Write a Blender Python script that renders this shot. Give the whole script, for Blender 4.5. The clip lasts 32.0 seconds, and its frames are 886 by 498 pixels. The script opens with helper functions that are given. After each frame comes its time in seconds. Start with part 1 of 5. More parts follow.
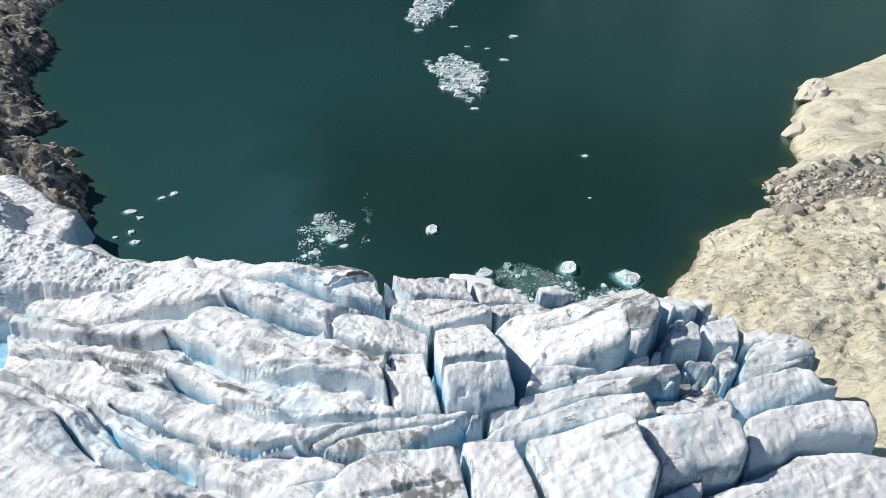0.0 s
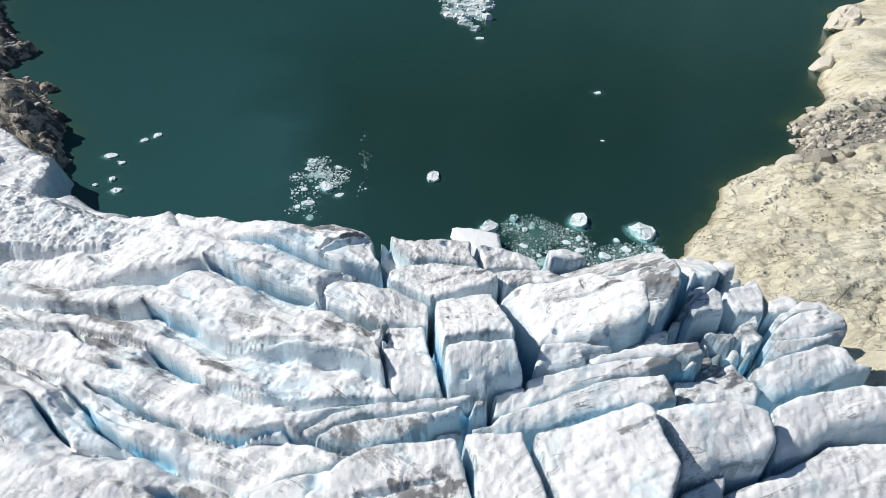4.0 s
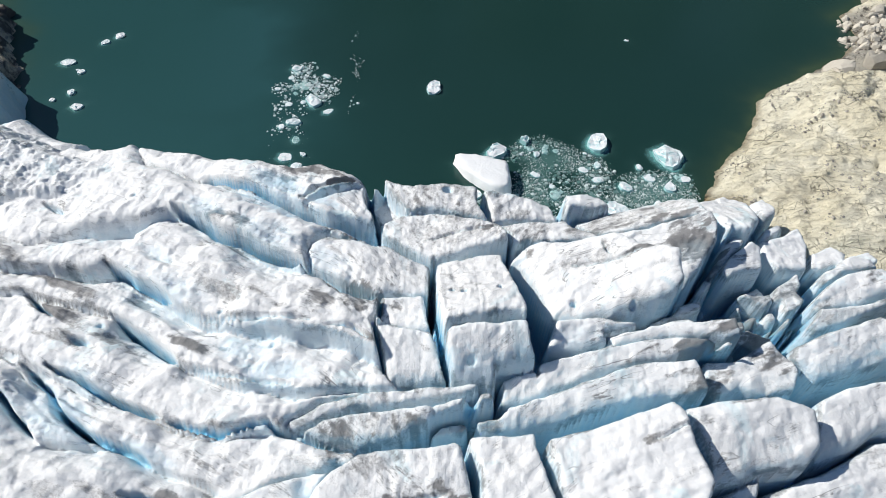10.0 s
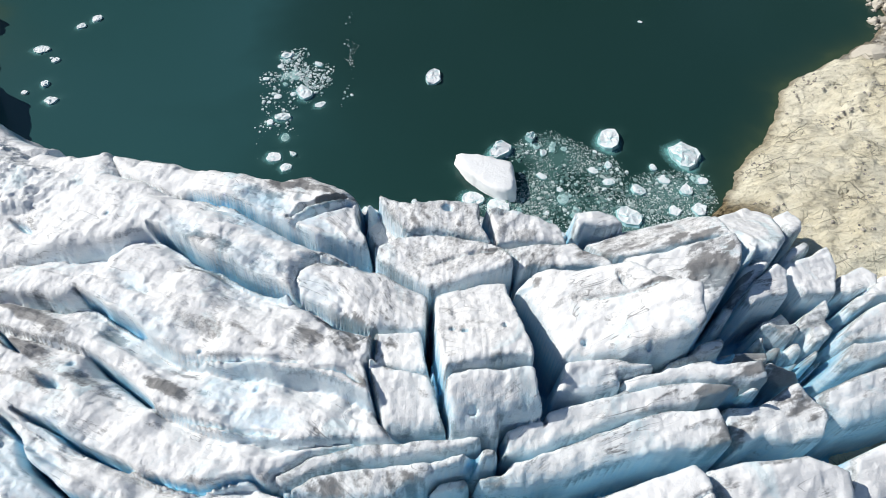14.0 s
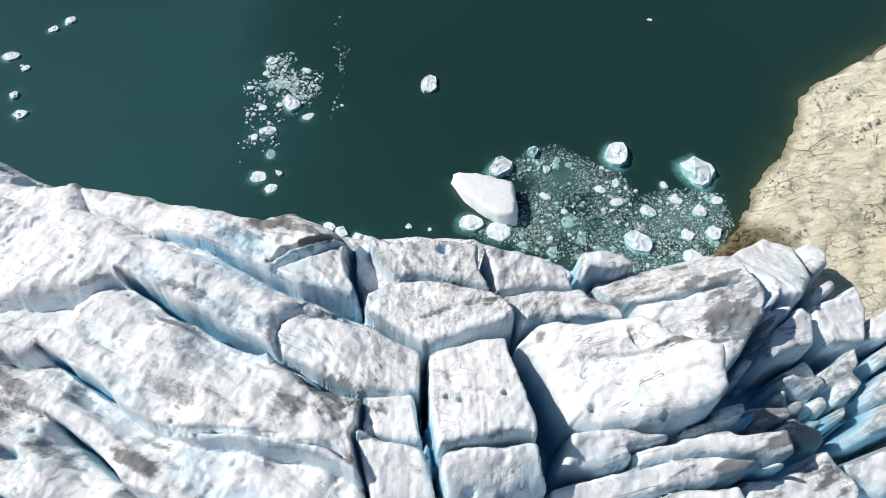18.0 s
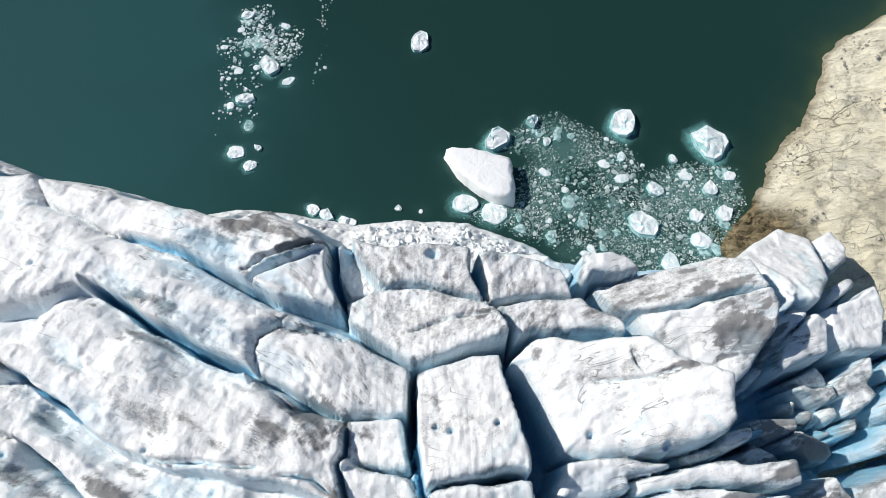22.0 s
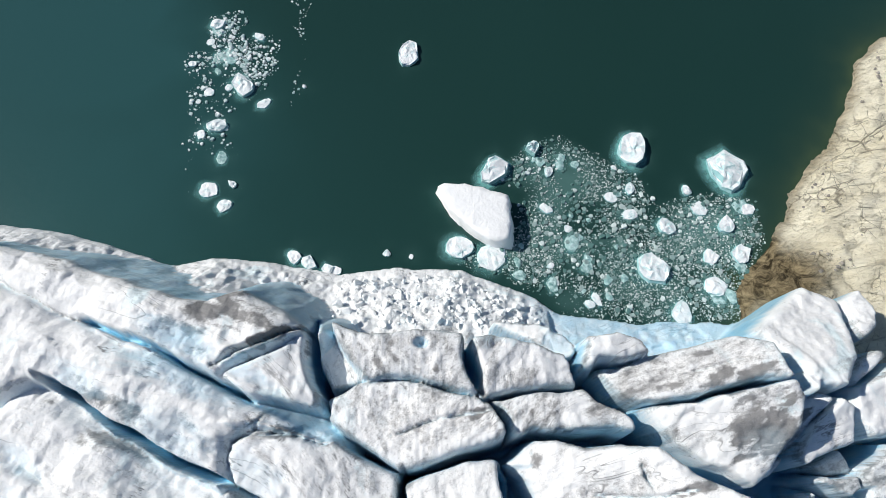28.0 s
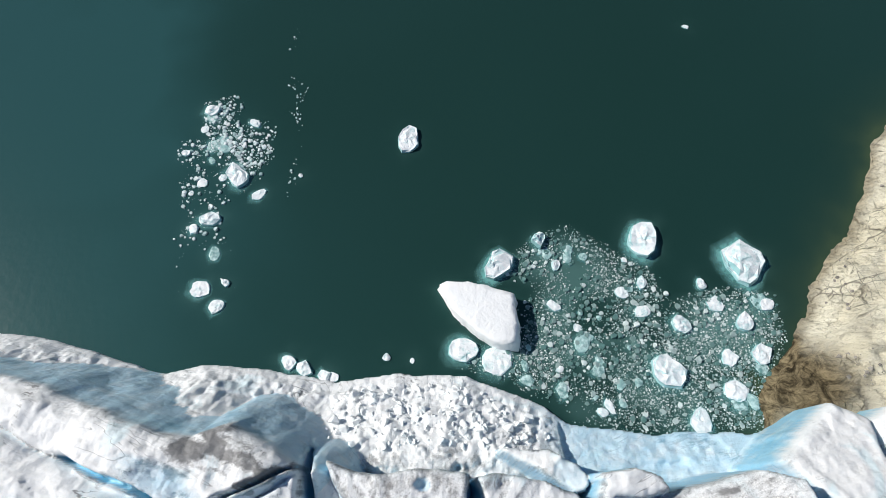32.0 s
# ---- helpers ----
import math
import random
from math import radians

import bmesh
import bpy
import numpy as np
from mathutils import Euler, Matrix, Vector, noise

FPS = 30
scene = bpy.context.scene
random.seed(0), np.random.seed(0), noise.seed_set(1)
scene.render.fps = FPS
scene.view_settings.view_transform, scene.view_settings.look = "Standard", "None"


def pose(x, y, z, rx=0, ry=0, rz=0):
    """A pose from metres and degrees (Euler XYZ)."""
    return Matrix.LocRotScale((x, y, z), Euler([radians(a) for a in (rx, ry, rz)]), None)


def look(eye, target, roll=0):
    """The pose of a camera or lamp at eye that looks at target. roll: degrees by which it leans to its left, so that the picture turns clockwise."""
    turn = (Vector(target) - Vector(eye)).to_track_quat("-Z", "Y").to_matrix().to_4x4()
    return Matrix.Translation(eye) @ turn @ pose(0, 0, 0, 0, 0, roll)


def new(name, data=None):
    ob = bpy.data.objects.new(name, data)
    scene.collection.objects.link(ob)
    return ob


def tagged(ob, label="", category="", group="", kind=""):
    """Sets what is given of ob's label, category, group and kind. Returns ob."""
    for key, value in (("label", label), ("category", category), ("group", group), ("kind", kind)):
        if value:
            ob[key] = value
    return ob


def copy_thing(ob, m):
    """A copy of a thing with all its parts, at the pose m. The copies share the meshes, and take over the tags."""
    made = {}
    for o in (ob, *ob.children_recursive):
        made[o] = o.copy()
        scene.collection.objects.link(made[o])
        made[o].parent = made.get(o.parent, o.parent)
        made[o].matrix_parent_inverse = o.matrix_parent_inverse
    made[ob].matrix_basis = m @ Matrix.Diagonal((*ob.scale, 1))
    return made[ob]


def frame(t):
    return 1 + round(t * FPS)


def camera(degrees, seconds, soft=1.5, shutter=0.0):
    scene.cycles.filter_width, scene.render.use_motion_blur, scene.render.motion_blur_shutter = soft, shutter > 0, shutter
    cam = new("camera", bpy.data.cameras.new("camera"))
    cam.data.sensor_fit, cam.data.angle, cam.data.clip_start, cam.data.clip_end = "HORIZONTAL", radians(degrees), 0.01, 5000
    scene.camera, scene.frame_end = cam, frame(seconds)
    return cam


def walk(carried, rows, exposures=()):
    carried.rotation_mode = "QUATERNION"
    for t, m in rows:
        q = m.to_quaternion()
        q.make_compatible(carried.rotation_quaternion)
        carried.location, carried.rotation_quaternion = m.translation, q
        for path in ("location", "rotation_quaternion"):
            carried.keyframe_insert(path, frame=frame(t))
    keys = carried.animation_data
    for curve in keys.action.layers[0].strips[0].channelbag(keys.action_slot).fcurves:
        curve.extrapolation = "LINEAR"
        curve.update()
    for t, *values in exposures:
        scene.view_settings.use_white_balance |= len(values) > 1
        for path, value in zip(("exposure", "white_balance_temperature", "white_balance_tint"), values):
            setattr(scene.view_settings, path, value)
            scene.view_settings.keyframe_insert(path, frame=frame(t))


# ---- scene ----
cam = camera(72.00, 32.0, soft=0.75)
# seconds, eye x y z, yaw, pitch, roll
ROWS = [
    (0.0, -0.474, 4.915, 80.583, -1.559, -30.809, 1.875),
    (0.5, -0.470, 6.268, 80.559, -1.559, -31.459, 1.904),
    (1.0, -0.416, 7.593, 80.559, -1.535, -32.177, 1.912),
    (1.5, -0.342, 8.848, 80.515, -1.532, -32.864, 1.933),
    (2.0, -0.288, 10.226, 80.441, -1.518, -33.680, 1.957),
    (2.5, -0.274, 11.615, 80.384, -1.541, -34.567, 2.011),
    (3.0, -0.260, 12.989, 80.327, -1.552, -35.504, 2.048),
    (3.5, -0.276, 14.374, 80.290, -1.564, -36.512, 2.085),
    (5.5, -0.378, 20.214, 80.475, -1.667, -41.339, 2.198),
    (6.0, -0.413, 21.594, 80.444, -1.705, -42.693, 2.210),
    (6.5, -0.438, 23.022, 80.439, -1.736, -44.154, 2.226),
    (7.0, -0.474, 24.432, 80.403, -1.767, -45.671, 2.230),
    (7.5, -0.469, 25.829, 80.372, -1.802, -46.891, 2.245),
    (8.0, -0.473, 27.224, 80.376, -1.825, -47.559, 2.263),
    (8.5, -0.397, 28.596, 80.384, -1.853, -48.041, 2.272),
    (9.0, -0.329, 29.979, 80.366, -1.888, -48.493, 2.285),
    (9.5, -0.250, 31.346, 80.327, -1.898, -48.854, 2.285),
    (10.0, -0.191, 32.733, 80.297, -1.925, -49.167, 2.315),
    (10.5, -0.120, 34.103, 80.279, -1.932, -49.464, 2.335),
    (11.0, -0.049, 35.473, 80.287, -1.924, -50.374, 2.324),
    (11.5, -0.026, 36.808, 80.249, -1.949, -51.511, 2.341),
    (12.0, 0.008, 38.160, 80.242, -1.931, -51.964, 2.310),
    (12.5, 0.042, 39.510, 80.256, -1.912, -52.204, 2.277),
    (13.0, 0.089, 40.888, 80.272, -1.907, -52.412, 2.270),
    (13.5, 0.117, 42.258, 80.285, -1.878, -52.607, 2.234),
    (14.0, 0.159, 43.635, 80.268, -1.881, -52.755, 2.221),
    (14.5, 0.203, 45.008, 80.244, -1.875, -52.867, 2.189),
    (16.5, 0.632, 50.714, 80.263, -1.790, -53.222, 1.950),
    (17.0, 0.728, 52.087, 80.201, -1.800, -53.404, 1.920),
    (17.5, 0.853, 53.458, 80.145, -1.819, -54.198, 1.908),
    (18.0, 0.996, 54.821, 80.102, -1.821, -55.174, 1.877),
    (18.5, 1.166, 56.218, 80.108, -1.837, -56.244, 1.847),
    (19.0, 1.342, 57.604, 80.087, -1.846, -57.049, 1.816),
    (19.5, 1.518, 59.005, 80.082, -1.891, -57.670, 1.816),
    (20.0, 1.694, 60.443, 80.088, -1.958, -58.435, 1.839),
    (20.5, 1.843, 61.846, 80.064, -2.051, -59.353, 1.860),
    (21.0, 1.993, 63.248, 80.044, -2.145, -60.361, 1.903),
    (21.5, 2.129, 64.656, 80.024, -2.239, -61.399, 1.952),
    (22.0, 2.268, 66.058, 79.982, -2.305, -62.365, 1.985),
    (22.5, 2.384, 67.456, 79.962, -2.347, -63.117, 1.976),
    (23.0, 2.525, 68.848, 79.940, -2.345, -63.793, 1.920),
    (23.5, 2.669, 70.269, 79.927, -2.304, -64.431, 1.812),
    (24.0, 2.816, 71.691, 79.918, -2.218, -64.961, 1.632),
    (24.5, 2.961, 73.107, 79.899, -2.119, -65.399, 1.435),
    (25.0, 3.087, 74.508, 79.894, -2.041, -65.809, 1.273),
    (25.5, 3.166, 75.882, 79.957, -2.039, -66.224, 1.185),
    (27.5, 3.626, 81.442, 79.899, -2.334, -67.879, 1.317),
    (28.0, 3.745, 82.843, 79.883, -2.403, -67.766, 1.328),
    (28.5, 3.861, 84.235, 79.848, -2.404, -67.314, 1.276),
    (29.0, 4.022, 85.603, 79.843, -2.280, -66.824, 1.092),
    (29.5, 4.143, 86.968, 79.846, -2.105, -66.429, 0.845),
    (30.0, 4.187, 88.330, 79.879, -1.944, -66.119, 0.608),
    (30.5, 4.179, 89.636, 79.875, -1.829, -65.808, 0.406),
    (31.0, 4.203, 90.938, 79.883, -1.679, -65.545, 0.204),
    (31.5, 4.283, 92.275, 79.931, -1.427, -65.334, -0.110),
    (32.0, 4.334, 93.637, 79.966, -1.262, -65.156, -0.321),
]
walk(cam, [(t, pose(x, y, z, 0, 0, yaw) @ pose(0, 0, 0, 90 + pitch) @ pose(0, 0, 0, 0, 0, roll)) for t, x, y, z, yaw, pitch, roll in ROWS])
# ==== world and sun ====
SUN_EL, SUN_TO = radians(39), Vector((1.0, -0.28, 0)).normalized()
world = bpy.data.worlds.new("world")
scene.world = world
world.use_nodes = True
wn = world.node_tree.nodes
sky = wn.new("ShaderNodeTexSky")
sky.sky_type, sky.sun_disc = "NISHITA", False
sky.sun_elevation = SUN_EL
sky.sun_rotation = math.atan2(-SUN_TO.x, -SUN_TO.y)
sky.altitude, sky.dust_density, sky.ozone_density = 600, 0.2, 2.6
world.node_tree.links.new(sky.outputs[0], wn["Background"].inputs[0])
wn["Background"].inputs[1].default_value = 0.085
sun = new("sun", bpy.data.lights.new("sun", "SUN"))
sun.data.energy, sun.data.angle, sun.data.color = 5.0, radians(0.53), (1.0, 0.96, 0.9)
sun.matrix_world = look((0, 0, 300), Vector((0, 0, 300)) + SUN_TO * math.cos(SUN_EL) - Vector((0, 0, math.sin(SUN_EL))))
scene.view_settings.exposure = -0.17


# ==== materials ====
class Mat:
    """A small node-graph writer for one material."""

    def __init__(self, name, rough=0.6, spec=0.4):
        self.m = bpy.data.materials.new(name)
        self.m.use_nodes = True
        self.t = self.m.node_tree
        self.b = self.t.nodes["Principled BSDF"]
        self.b.inputs["Roughness"].default_value = rough
        self.b.inputs["Specular IOR Level"].default_value = spec
        self.pos = self.t.nodes.new("ShaderNodeNewGeometry").outputs["Position"]

    def put(self, socket, value):
        if isinstance(value, bpy.types.NodeSocket):
            self.t.links.new(value, socket)
        elif isinstance(value, (tuple, list)) and len(value) == 3 and socket.type == "RGBA":
            socket.default_value = (*value, 1)
        else:
            socket.default_value = value

    def stretch(self, sx, sy, sz, turn=0):
        n = self.t.nodes.new("ShaderNodeMapping")
        self.put(n.inputs["Vector"], self.pos)
        n.inputs["Scale"].default_value = (sx, sy, sz)
        n.inputs["Rotation"].default_value = (0, 0, radians(turn))
        return n.outputs[0]

    def noise(self, scale, detail=4, rough=0.55, vec=None, warp=0.0):
        n = self.t.nodes.new("ShaderNodeTexNoise")
        self.put(n.inputs["Vector"], vec or self.pos)
        n.inputs["Scale"].default_value, n.inputs["Detail"].default_value = scale, detail
        n.inputs["Roughness"].default_value, n.inputs["Distortion"].default_value = rough, warp
        return n.outputs["Fac"]

    def voronoi(self, scale, feature="DISTANCE_TO_EDGE", vec=None):
        n = self.t.nodes.new("ShaderNodeTexVoronoi")
        n.feature = feature
        self.put(n.inputs["Vector"], vec or self.pos)
        n.inputs["Scale"].default_value = scale
        return n.outputs["Distance"]

    def ramp(self, fac, a, b, lo=0.0, hi=1.0):
        n = self.t.nodes.new("ShaderNodeMapRange")
        n.interpolation_type = "SMOOTHSTEP"
        self.put(n.inputs["Value"], fac)
        for key, v in (("From Min", a), ("From Max", b), ("To Min", lo), ("To Max", hi)):
            n.inputs[key].default_value = v
        return n.outputs[0]

    def mix(self, fac, a, b):
        n = self.t.nodes.new("ShaderNodeMix")
        n.data_type = "RGBA"
        self.put(n.inputs[0], fac)
        self.put(n.inputs[6], a)
        self.put(n.inputs[7], b)
        return n.outputs[2]

    def math(self, op, a, b=0.0):
        n = self.t.nodes.new("ShaderNodeMath")
        n.operation = op
        self.put(n.inputs[0], a)
        self.put(n.inputs[1], b)
        return n.outputs[0]

    def attr(self, name):
        n = self.t.nodes.new("ShaderNodeAttribute")
        n.attribute_name = name
        return n.outputs["Fac"]

    def rand(self):
        return self.t.nodes.new("ShaderNodeObjectInfo").outputs["Random"]

    def island(self):
        return self.t.nodes.new("ShaderNodeNewGeometry").outputs["Random Per Island"]

    def colour(self, value):
        self.put(self.b.inputs["Base Color"], value)
        return self

    def rough(self, value):
        self.put(self.b.inputs["Roughness"], value)
        return self

    def bump(self, *pairs):
        """Pairs of a height socket and its depth in metres, one upon the other."""
        last = None
        for height, depth in pairs:
            n = self.t.nodes.new("ShaderNodeBump")
            n.inputs["Strength"].default_value = 1.0
            n.inputs["Distance"].default_value = depth
            self.put(n.inputs["Height"], height)
            if last:
                self.put(n.inputs["Normal"], last)
            last = n.outputs[0]
        self.put(self.b.inputs["Normal"], last)
        return self


# weathered glacier ice: white crust, grey dust, bare blue ice on the fractured walls; dust and blue also paint shade
ice = Mat("glacier_ice", 0.55, 0.35)
grain = ice.noise(1.8, 8, 0.75)
speck = ice.noise(7.0, 5, 0.75)
bare_shade = ice.math("POWER", ice.attr("bare_shade"), 1.35)
flow = ice.t.nodes.new("ShaderNodeCombineXYZ")
ice.put(flow.inputs[0], ice.math("MULTIPLY", ice.attr("along"), 0.16))
ice.put(flow.inputs[1], ice.attr("across"))
height = ice.t.nodes.new("ShaderNodeSeparateXYZ")
ice.put(height.inputs[0], ice.t.nodes.new("ShaderNodeNewGeometry").outputs["Position"])
ice.put(flow.inputs[2], height.outputs[2])
flow = flow.outputs[0]
# dust lies in bands along the flow, thin dark lines where the layers crop out
band = ice.noise(0.55, 6, 0.68, flow, 0.5)
line = ice.math("ABSOLUTE", ice.math("SUBTRACT", ice.noise(0.22, 3, 0.5, flow, 1.2), 0.5))
line = ice.math("MULTIPLY", ice.ramp(line, 0.0, 0.010, 0.85, 0.0), ice.ramp(ice.noise(0.12, 4, 0.6), 0.5, 0.66))
soot_shade = ice.math("ADD", ice.attr("dust_shade"), ice.math("MULTIPLY", ice.math("SUBTRACT", band, 0.5), 1.1))
soot_shade = ice.ramp(ice.math("ADD", soot_shade, ice.math("MULTIPLY", ice.math("SUBTRACT", speck, 0.5), 1.0)), 0.3, 0.85)
soot_shade = ice.math("MULTIPLY", soot_shade, ice.ramp(ice.noise(2.2, 5, 0.7, warp=0.5), 0.3, 0.68, 0.35, 1.0))
soot_shade = ice.math("MAXIMUM", ice.math("MAXIMUM", soot_shade, line), ice.ramp(ice.math("ADD", ice.attr("dust_shade"), ice.math("MULTIPLY", ice.math("SUBTRACT", band, 0.5), 0.9)), 0.55, 0.9, 0.0, 0.9))
# grainy dark patches where meltwater has left its silt
silted = ice.math("MULTIPLY", ice.ramp(ice.noise(0.14, 4, 0.6, warp=0.6), 0.55, 0.66), ice.ramp(ice.noise(1.7, 8, 0.85, flow, 0.3), 0.5, 0.58, 0.0, 0.85))
soot_shade = ice.math("MAXIMUM", soot_shade, silted)
crust = ice.mix(ice.ramp(grain, 0.3, 0.75), (0.83, 0.845, 0.85), (0.93, 0.925, 0.91))
pale = ice.ramp(ice.noise(0.13, 5, 0.6, warp=0.8), 0.56, 0.7, 0.0, 0.5)
crust = ice.mix(pale, crust, (0.54, 0.75, 0.81))
# crumbly melt crust: darker pits at two sizes, more of them on the slopes
pits = ice.ramp(ice.noise(1.5, 4, 0.68, warp=0.6), 0.52, 0.68, 0.0, 0.16)
fine_pits = ice.ramp(ice.noise(4.5, 3, 0.6), 0.52, 0.7, 0.0, 0.16)
pits = ice.math("MULTIPLY", ice.math("MAXIMUM", pits, fine_pits), ice.attr("coarse"))
crust = ice.mix(pits, crust, (0.46, 0.51, 0.55))
crust = ice.mix(soot_shade, crust, ice.mix(speck, (0.04, 0.04, 0.043), (0.34, 0.335, 0.33)))
blue = ice.mix(ice.noise(0.4, 4, 0.6), (0.09, 0.44, 0.70), (0.44, 0.71, 0.82))
ice.colour(ice.mix(ice.math("MULTIPLY", bare_shade, ice.ramp(ice.noise(0.5, 3, 0.5), 0.2, 0.55, 0.6, 1.0)), crust, blue))
# light goes some way into the bare ice
ice.m.node_tree.nodes["Principled BSDF"].subsurface_method = "BURLEY"
ice.put(ice.b.inputs["Subsurface Weight"], ice.math("MULTIPLY", bare_shade, 0.25))
ice.b.inputs["Subsurface Radius"].default_value = (0.25, 0.8, 1.3)
ice.b.inputs["Subsurface Scale"].default_value = 1.5
ice.rough(ice.ramp(bare_shade, 0, 1, 0.65, 0.35))
flute = ice.t.nodes.new("ShaderNodeCombineXYZ")
ice.put(flute.inputs[0], ice.math("MULTIPLY", ice.attr("along"), 0.8))
ice.put(flute.inputs[1], ice.math("MULTIPLY", ice.attr("across"), 0.25))
ice.put(flute.inputs[2], ice.math("MULTIPLY", height.outputs[2], 0.5))
ice.bump((ice.noise(0.6, 6, 0.55), 0.2), (band, 0.1), (ice.noise(0.8, 5, 0.65, flute.outputs[0], 0.8), 0.07), (ice.math("MULTIPLY", ice.noise(1.5, 4, 0.65, warp=0.6), ice.attr("coarse")), 0.13), (speck, 0.05))

# floating ice
floe = Mat("floating_ice", 0.35, 0.45)
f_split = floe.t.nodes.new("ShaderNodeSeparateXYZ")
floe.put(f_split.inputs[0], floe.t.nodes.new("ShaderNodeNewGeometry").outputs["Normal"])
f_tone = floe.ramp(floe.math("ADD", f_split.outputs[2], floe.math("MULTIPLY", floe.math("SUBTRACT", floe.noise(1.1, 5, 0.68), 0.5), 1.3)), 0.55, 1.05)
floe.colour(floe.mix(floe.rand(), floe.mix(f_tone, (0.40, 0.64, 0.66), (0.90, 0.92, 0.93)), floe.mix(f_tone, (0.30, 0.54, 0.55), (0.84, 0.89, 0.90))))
floe.bump((floe.noise(2.0, 5, 0.65), 0.15), (floe.noise(9.0, 3, 0.6), 0.03))
berg_white = Mat("berg_snow_ice", 0.5, 0.3)
berg_white.colour(berg_white.mix(berg_white.noise(0.7, 5, 0.6), (0.90, 0.92, 0.93), (0.96, 0.96, 0.95)))
berg_white.bump((berg_white.noise(1.5, 5, 0.6), 0.12))
brash = Mat("brash_ice", 0.3, 0.45)
b_fac = brash.math("POWER", brash.island(), 3.0)
brash.colour(brash.mix(b_fac, (0.10, 0.21, 0.195), (0.78, 0.85, 0.84)))

brash_fine = Mat("brash_crumbs", 0.35, 0.4)
brash_fine.colour(brash_fine.mix(brash_fine.math("POWER", brash_fine.island(), 1.7), (0.12, 0.23, 0.215), (0.86, 0.89, 0.88)))
brash_white = Mat("drift_ice", 0.4, 0.4)
brash_white.colour(brash_white.mix(brash_white.island(), (0.30, 0.45, 0.44), (0.88, 0.91, 0.91)))

sunken = Mat("sunken_ice", 0.12, 0.5)
sunken.colour(sunken.mix(sunken.noise(0.9, 4, 0.6), (0.11, 0.36, 0.345), (0.24, 0.52, 0.50)))
sunken.put(sunken.b.inputs["Alpha"], sunken.math("MULTIPLY", sunken.attr("fade"), sunken.ramp(sunken.noise(1.2, 4, 0.6), 0.25, 0.65, 0.45, 1.0)))

# glacial lake: green rock-flour water
lake_m = Mat("lake_water", 0.19, 0.35)
lake_m.b.inputs["IOR"].default_value = 1.33
plume = lake_m.attr("milky")
near = lake_m.attr("shallow")
tone = lake_m.ramp(lake_m.noise(0.012, 3, 0.5, warp=0.4), 0.35, 0.7)
deep = lake_m.mix(tone, (0.0092, 0.0335, 0.0268), (0.0115, 0.040, 0.0337))
deep = lake_m.mix(lake_m.attr("silt"), deep, (0.023, 0.079, 0.080))
deep = lake_m.mix(plume, deep, (0.13, 0.27, 0.25))
lake_m.colour(lake_m.mix(near, deep, (0.055, 0.085, 0.045)))
lake_m.bump((lake_m.noise(0.8, 3, 0.5), 0.02))

# pale ice-polished bedrock
rock = Mat("pale_bedrock", 0.85, 0.2)
r_big = rock.noise(0.05, 5, 0.6, warp=0.8)
r_mid = rock.noise(0.30, 7, 0.68, rock.stretch(0.5, 1.3, 1.0, 28), 1.4)
r_fine = rock.noise(2.2, 7, 0.72)
r_joint = rock.math("ABSOLUTE", rock.math("SUBTRACT", rock.noise(0.11, 5, 0.6, rock.stretch(0.7, 1.6, 1.0, 33), 1.6), 0.5))
r_col = rock.mix(rock.ramp(r_big, 0.35, 0.65), (0.82, 0.755, 0.56), (0.93, 0.885, 0.71))
r_col = rock.mix(rock.ramp(r_mid, 0.5, 0.8, 0, 0.45), r_col, (0.36, 0.325, 0.245))
r_col = rock.mix(rock.ramp(r_fine, 0.54, 0.74, 0, 0.5), r_col, (0.25, 0.225, 0.185))
r_col = rock.mix(rock.ramp(r_joint, 0.0, 0.005, 0.3, 0.0), r_col, (0.12, 0.105, 0.085))
r_split = rock.math("MINIMUM", rock.voronoi(0.16, vec=rock.stretch(0.55, 1.7, 1.0, 40)), rock.voronoi(0.42, vec=rock.stretch(1.5, 0.5, 1.0, 25)))
r_split = rock.math("MULTIPLY", rock.ramp(r_split, 0.0, 0.022, 1.0, 0.0), rock.ramp(rock.noise(0.2, 4, 0.6), 0.45, 0.65, 0.0, 0.7))
r_col = rock.mix(r_split, r_col, (0.12, 0.10, 0.075))
# thin beds that crop out side by side
r_bed = rock.noise(0.45, 8, 0.72, rock.stretch(0.22, 2.4, 1.0, 33), 0.8)
r_col = rock.mix(rock.ramp(r_bed, 0.54, 0.68, 0, 0.42), r_col, (0.36, 0.30, 0.20))
r_col = rock.mix(rock.ramp(r_bed, 0.30, 0.42, 0.5, 0.0), r_col, (0.86, 0.82, 0.70))
r_col = rock.mix(rock.ramp(rock.noise(0.09, 6, 0.7), 0.52, 0.7, 0, 0.25), r_col, (0.40, 0.36, 0.28))
r_col = rock.mix(rock.math("MULTIPLY", rock.attr("gravel"), 0.8), r_col, rock.mix(r_fine, (0.26, 0.25, 0.225), (0.46, 0.43, 0.38)))
r_col = rock.mix(rock.attr("wet"), r_col, rock.mix(rock.ramp(rock.noise(0.35, 9, 0.72, warp=2.2), 0.36, 0.66), (0.04, 0.03, 0.014), (0.36, 0.29, 0.17)))
rock.colour(r_col)
rock.bump((r_bed, 0.6), (r_mid, 0.4), (rock.ramp(r_joint, 0.0, 0.012), 0.12), (rock.ramp(r_split, 0.0, 0.6, 1.0, 0.0), 0.35), (r_fine, 0.2))
dark_rock = Mat("dark_bedrock", 0.85, 0.25)
d_big = dark_rock.noise(0.045, 5, 0.6, warp=0.5)
d_mid = dark_rock.noise(0.16, 7, 0.72, warp=0.8)
d_fine = dark_rock.noise(1.1, 6, 0.75)
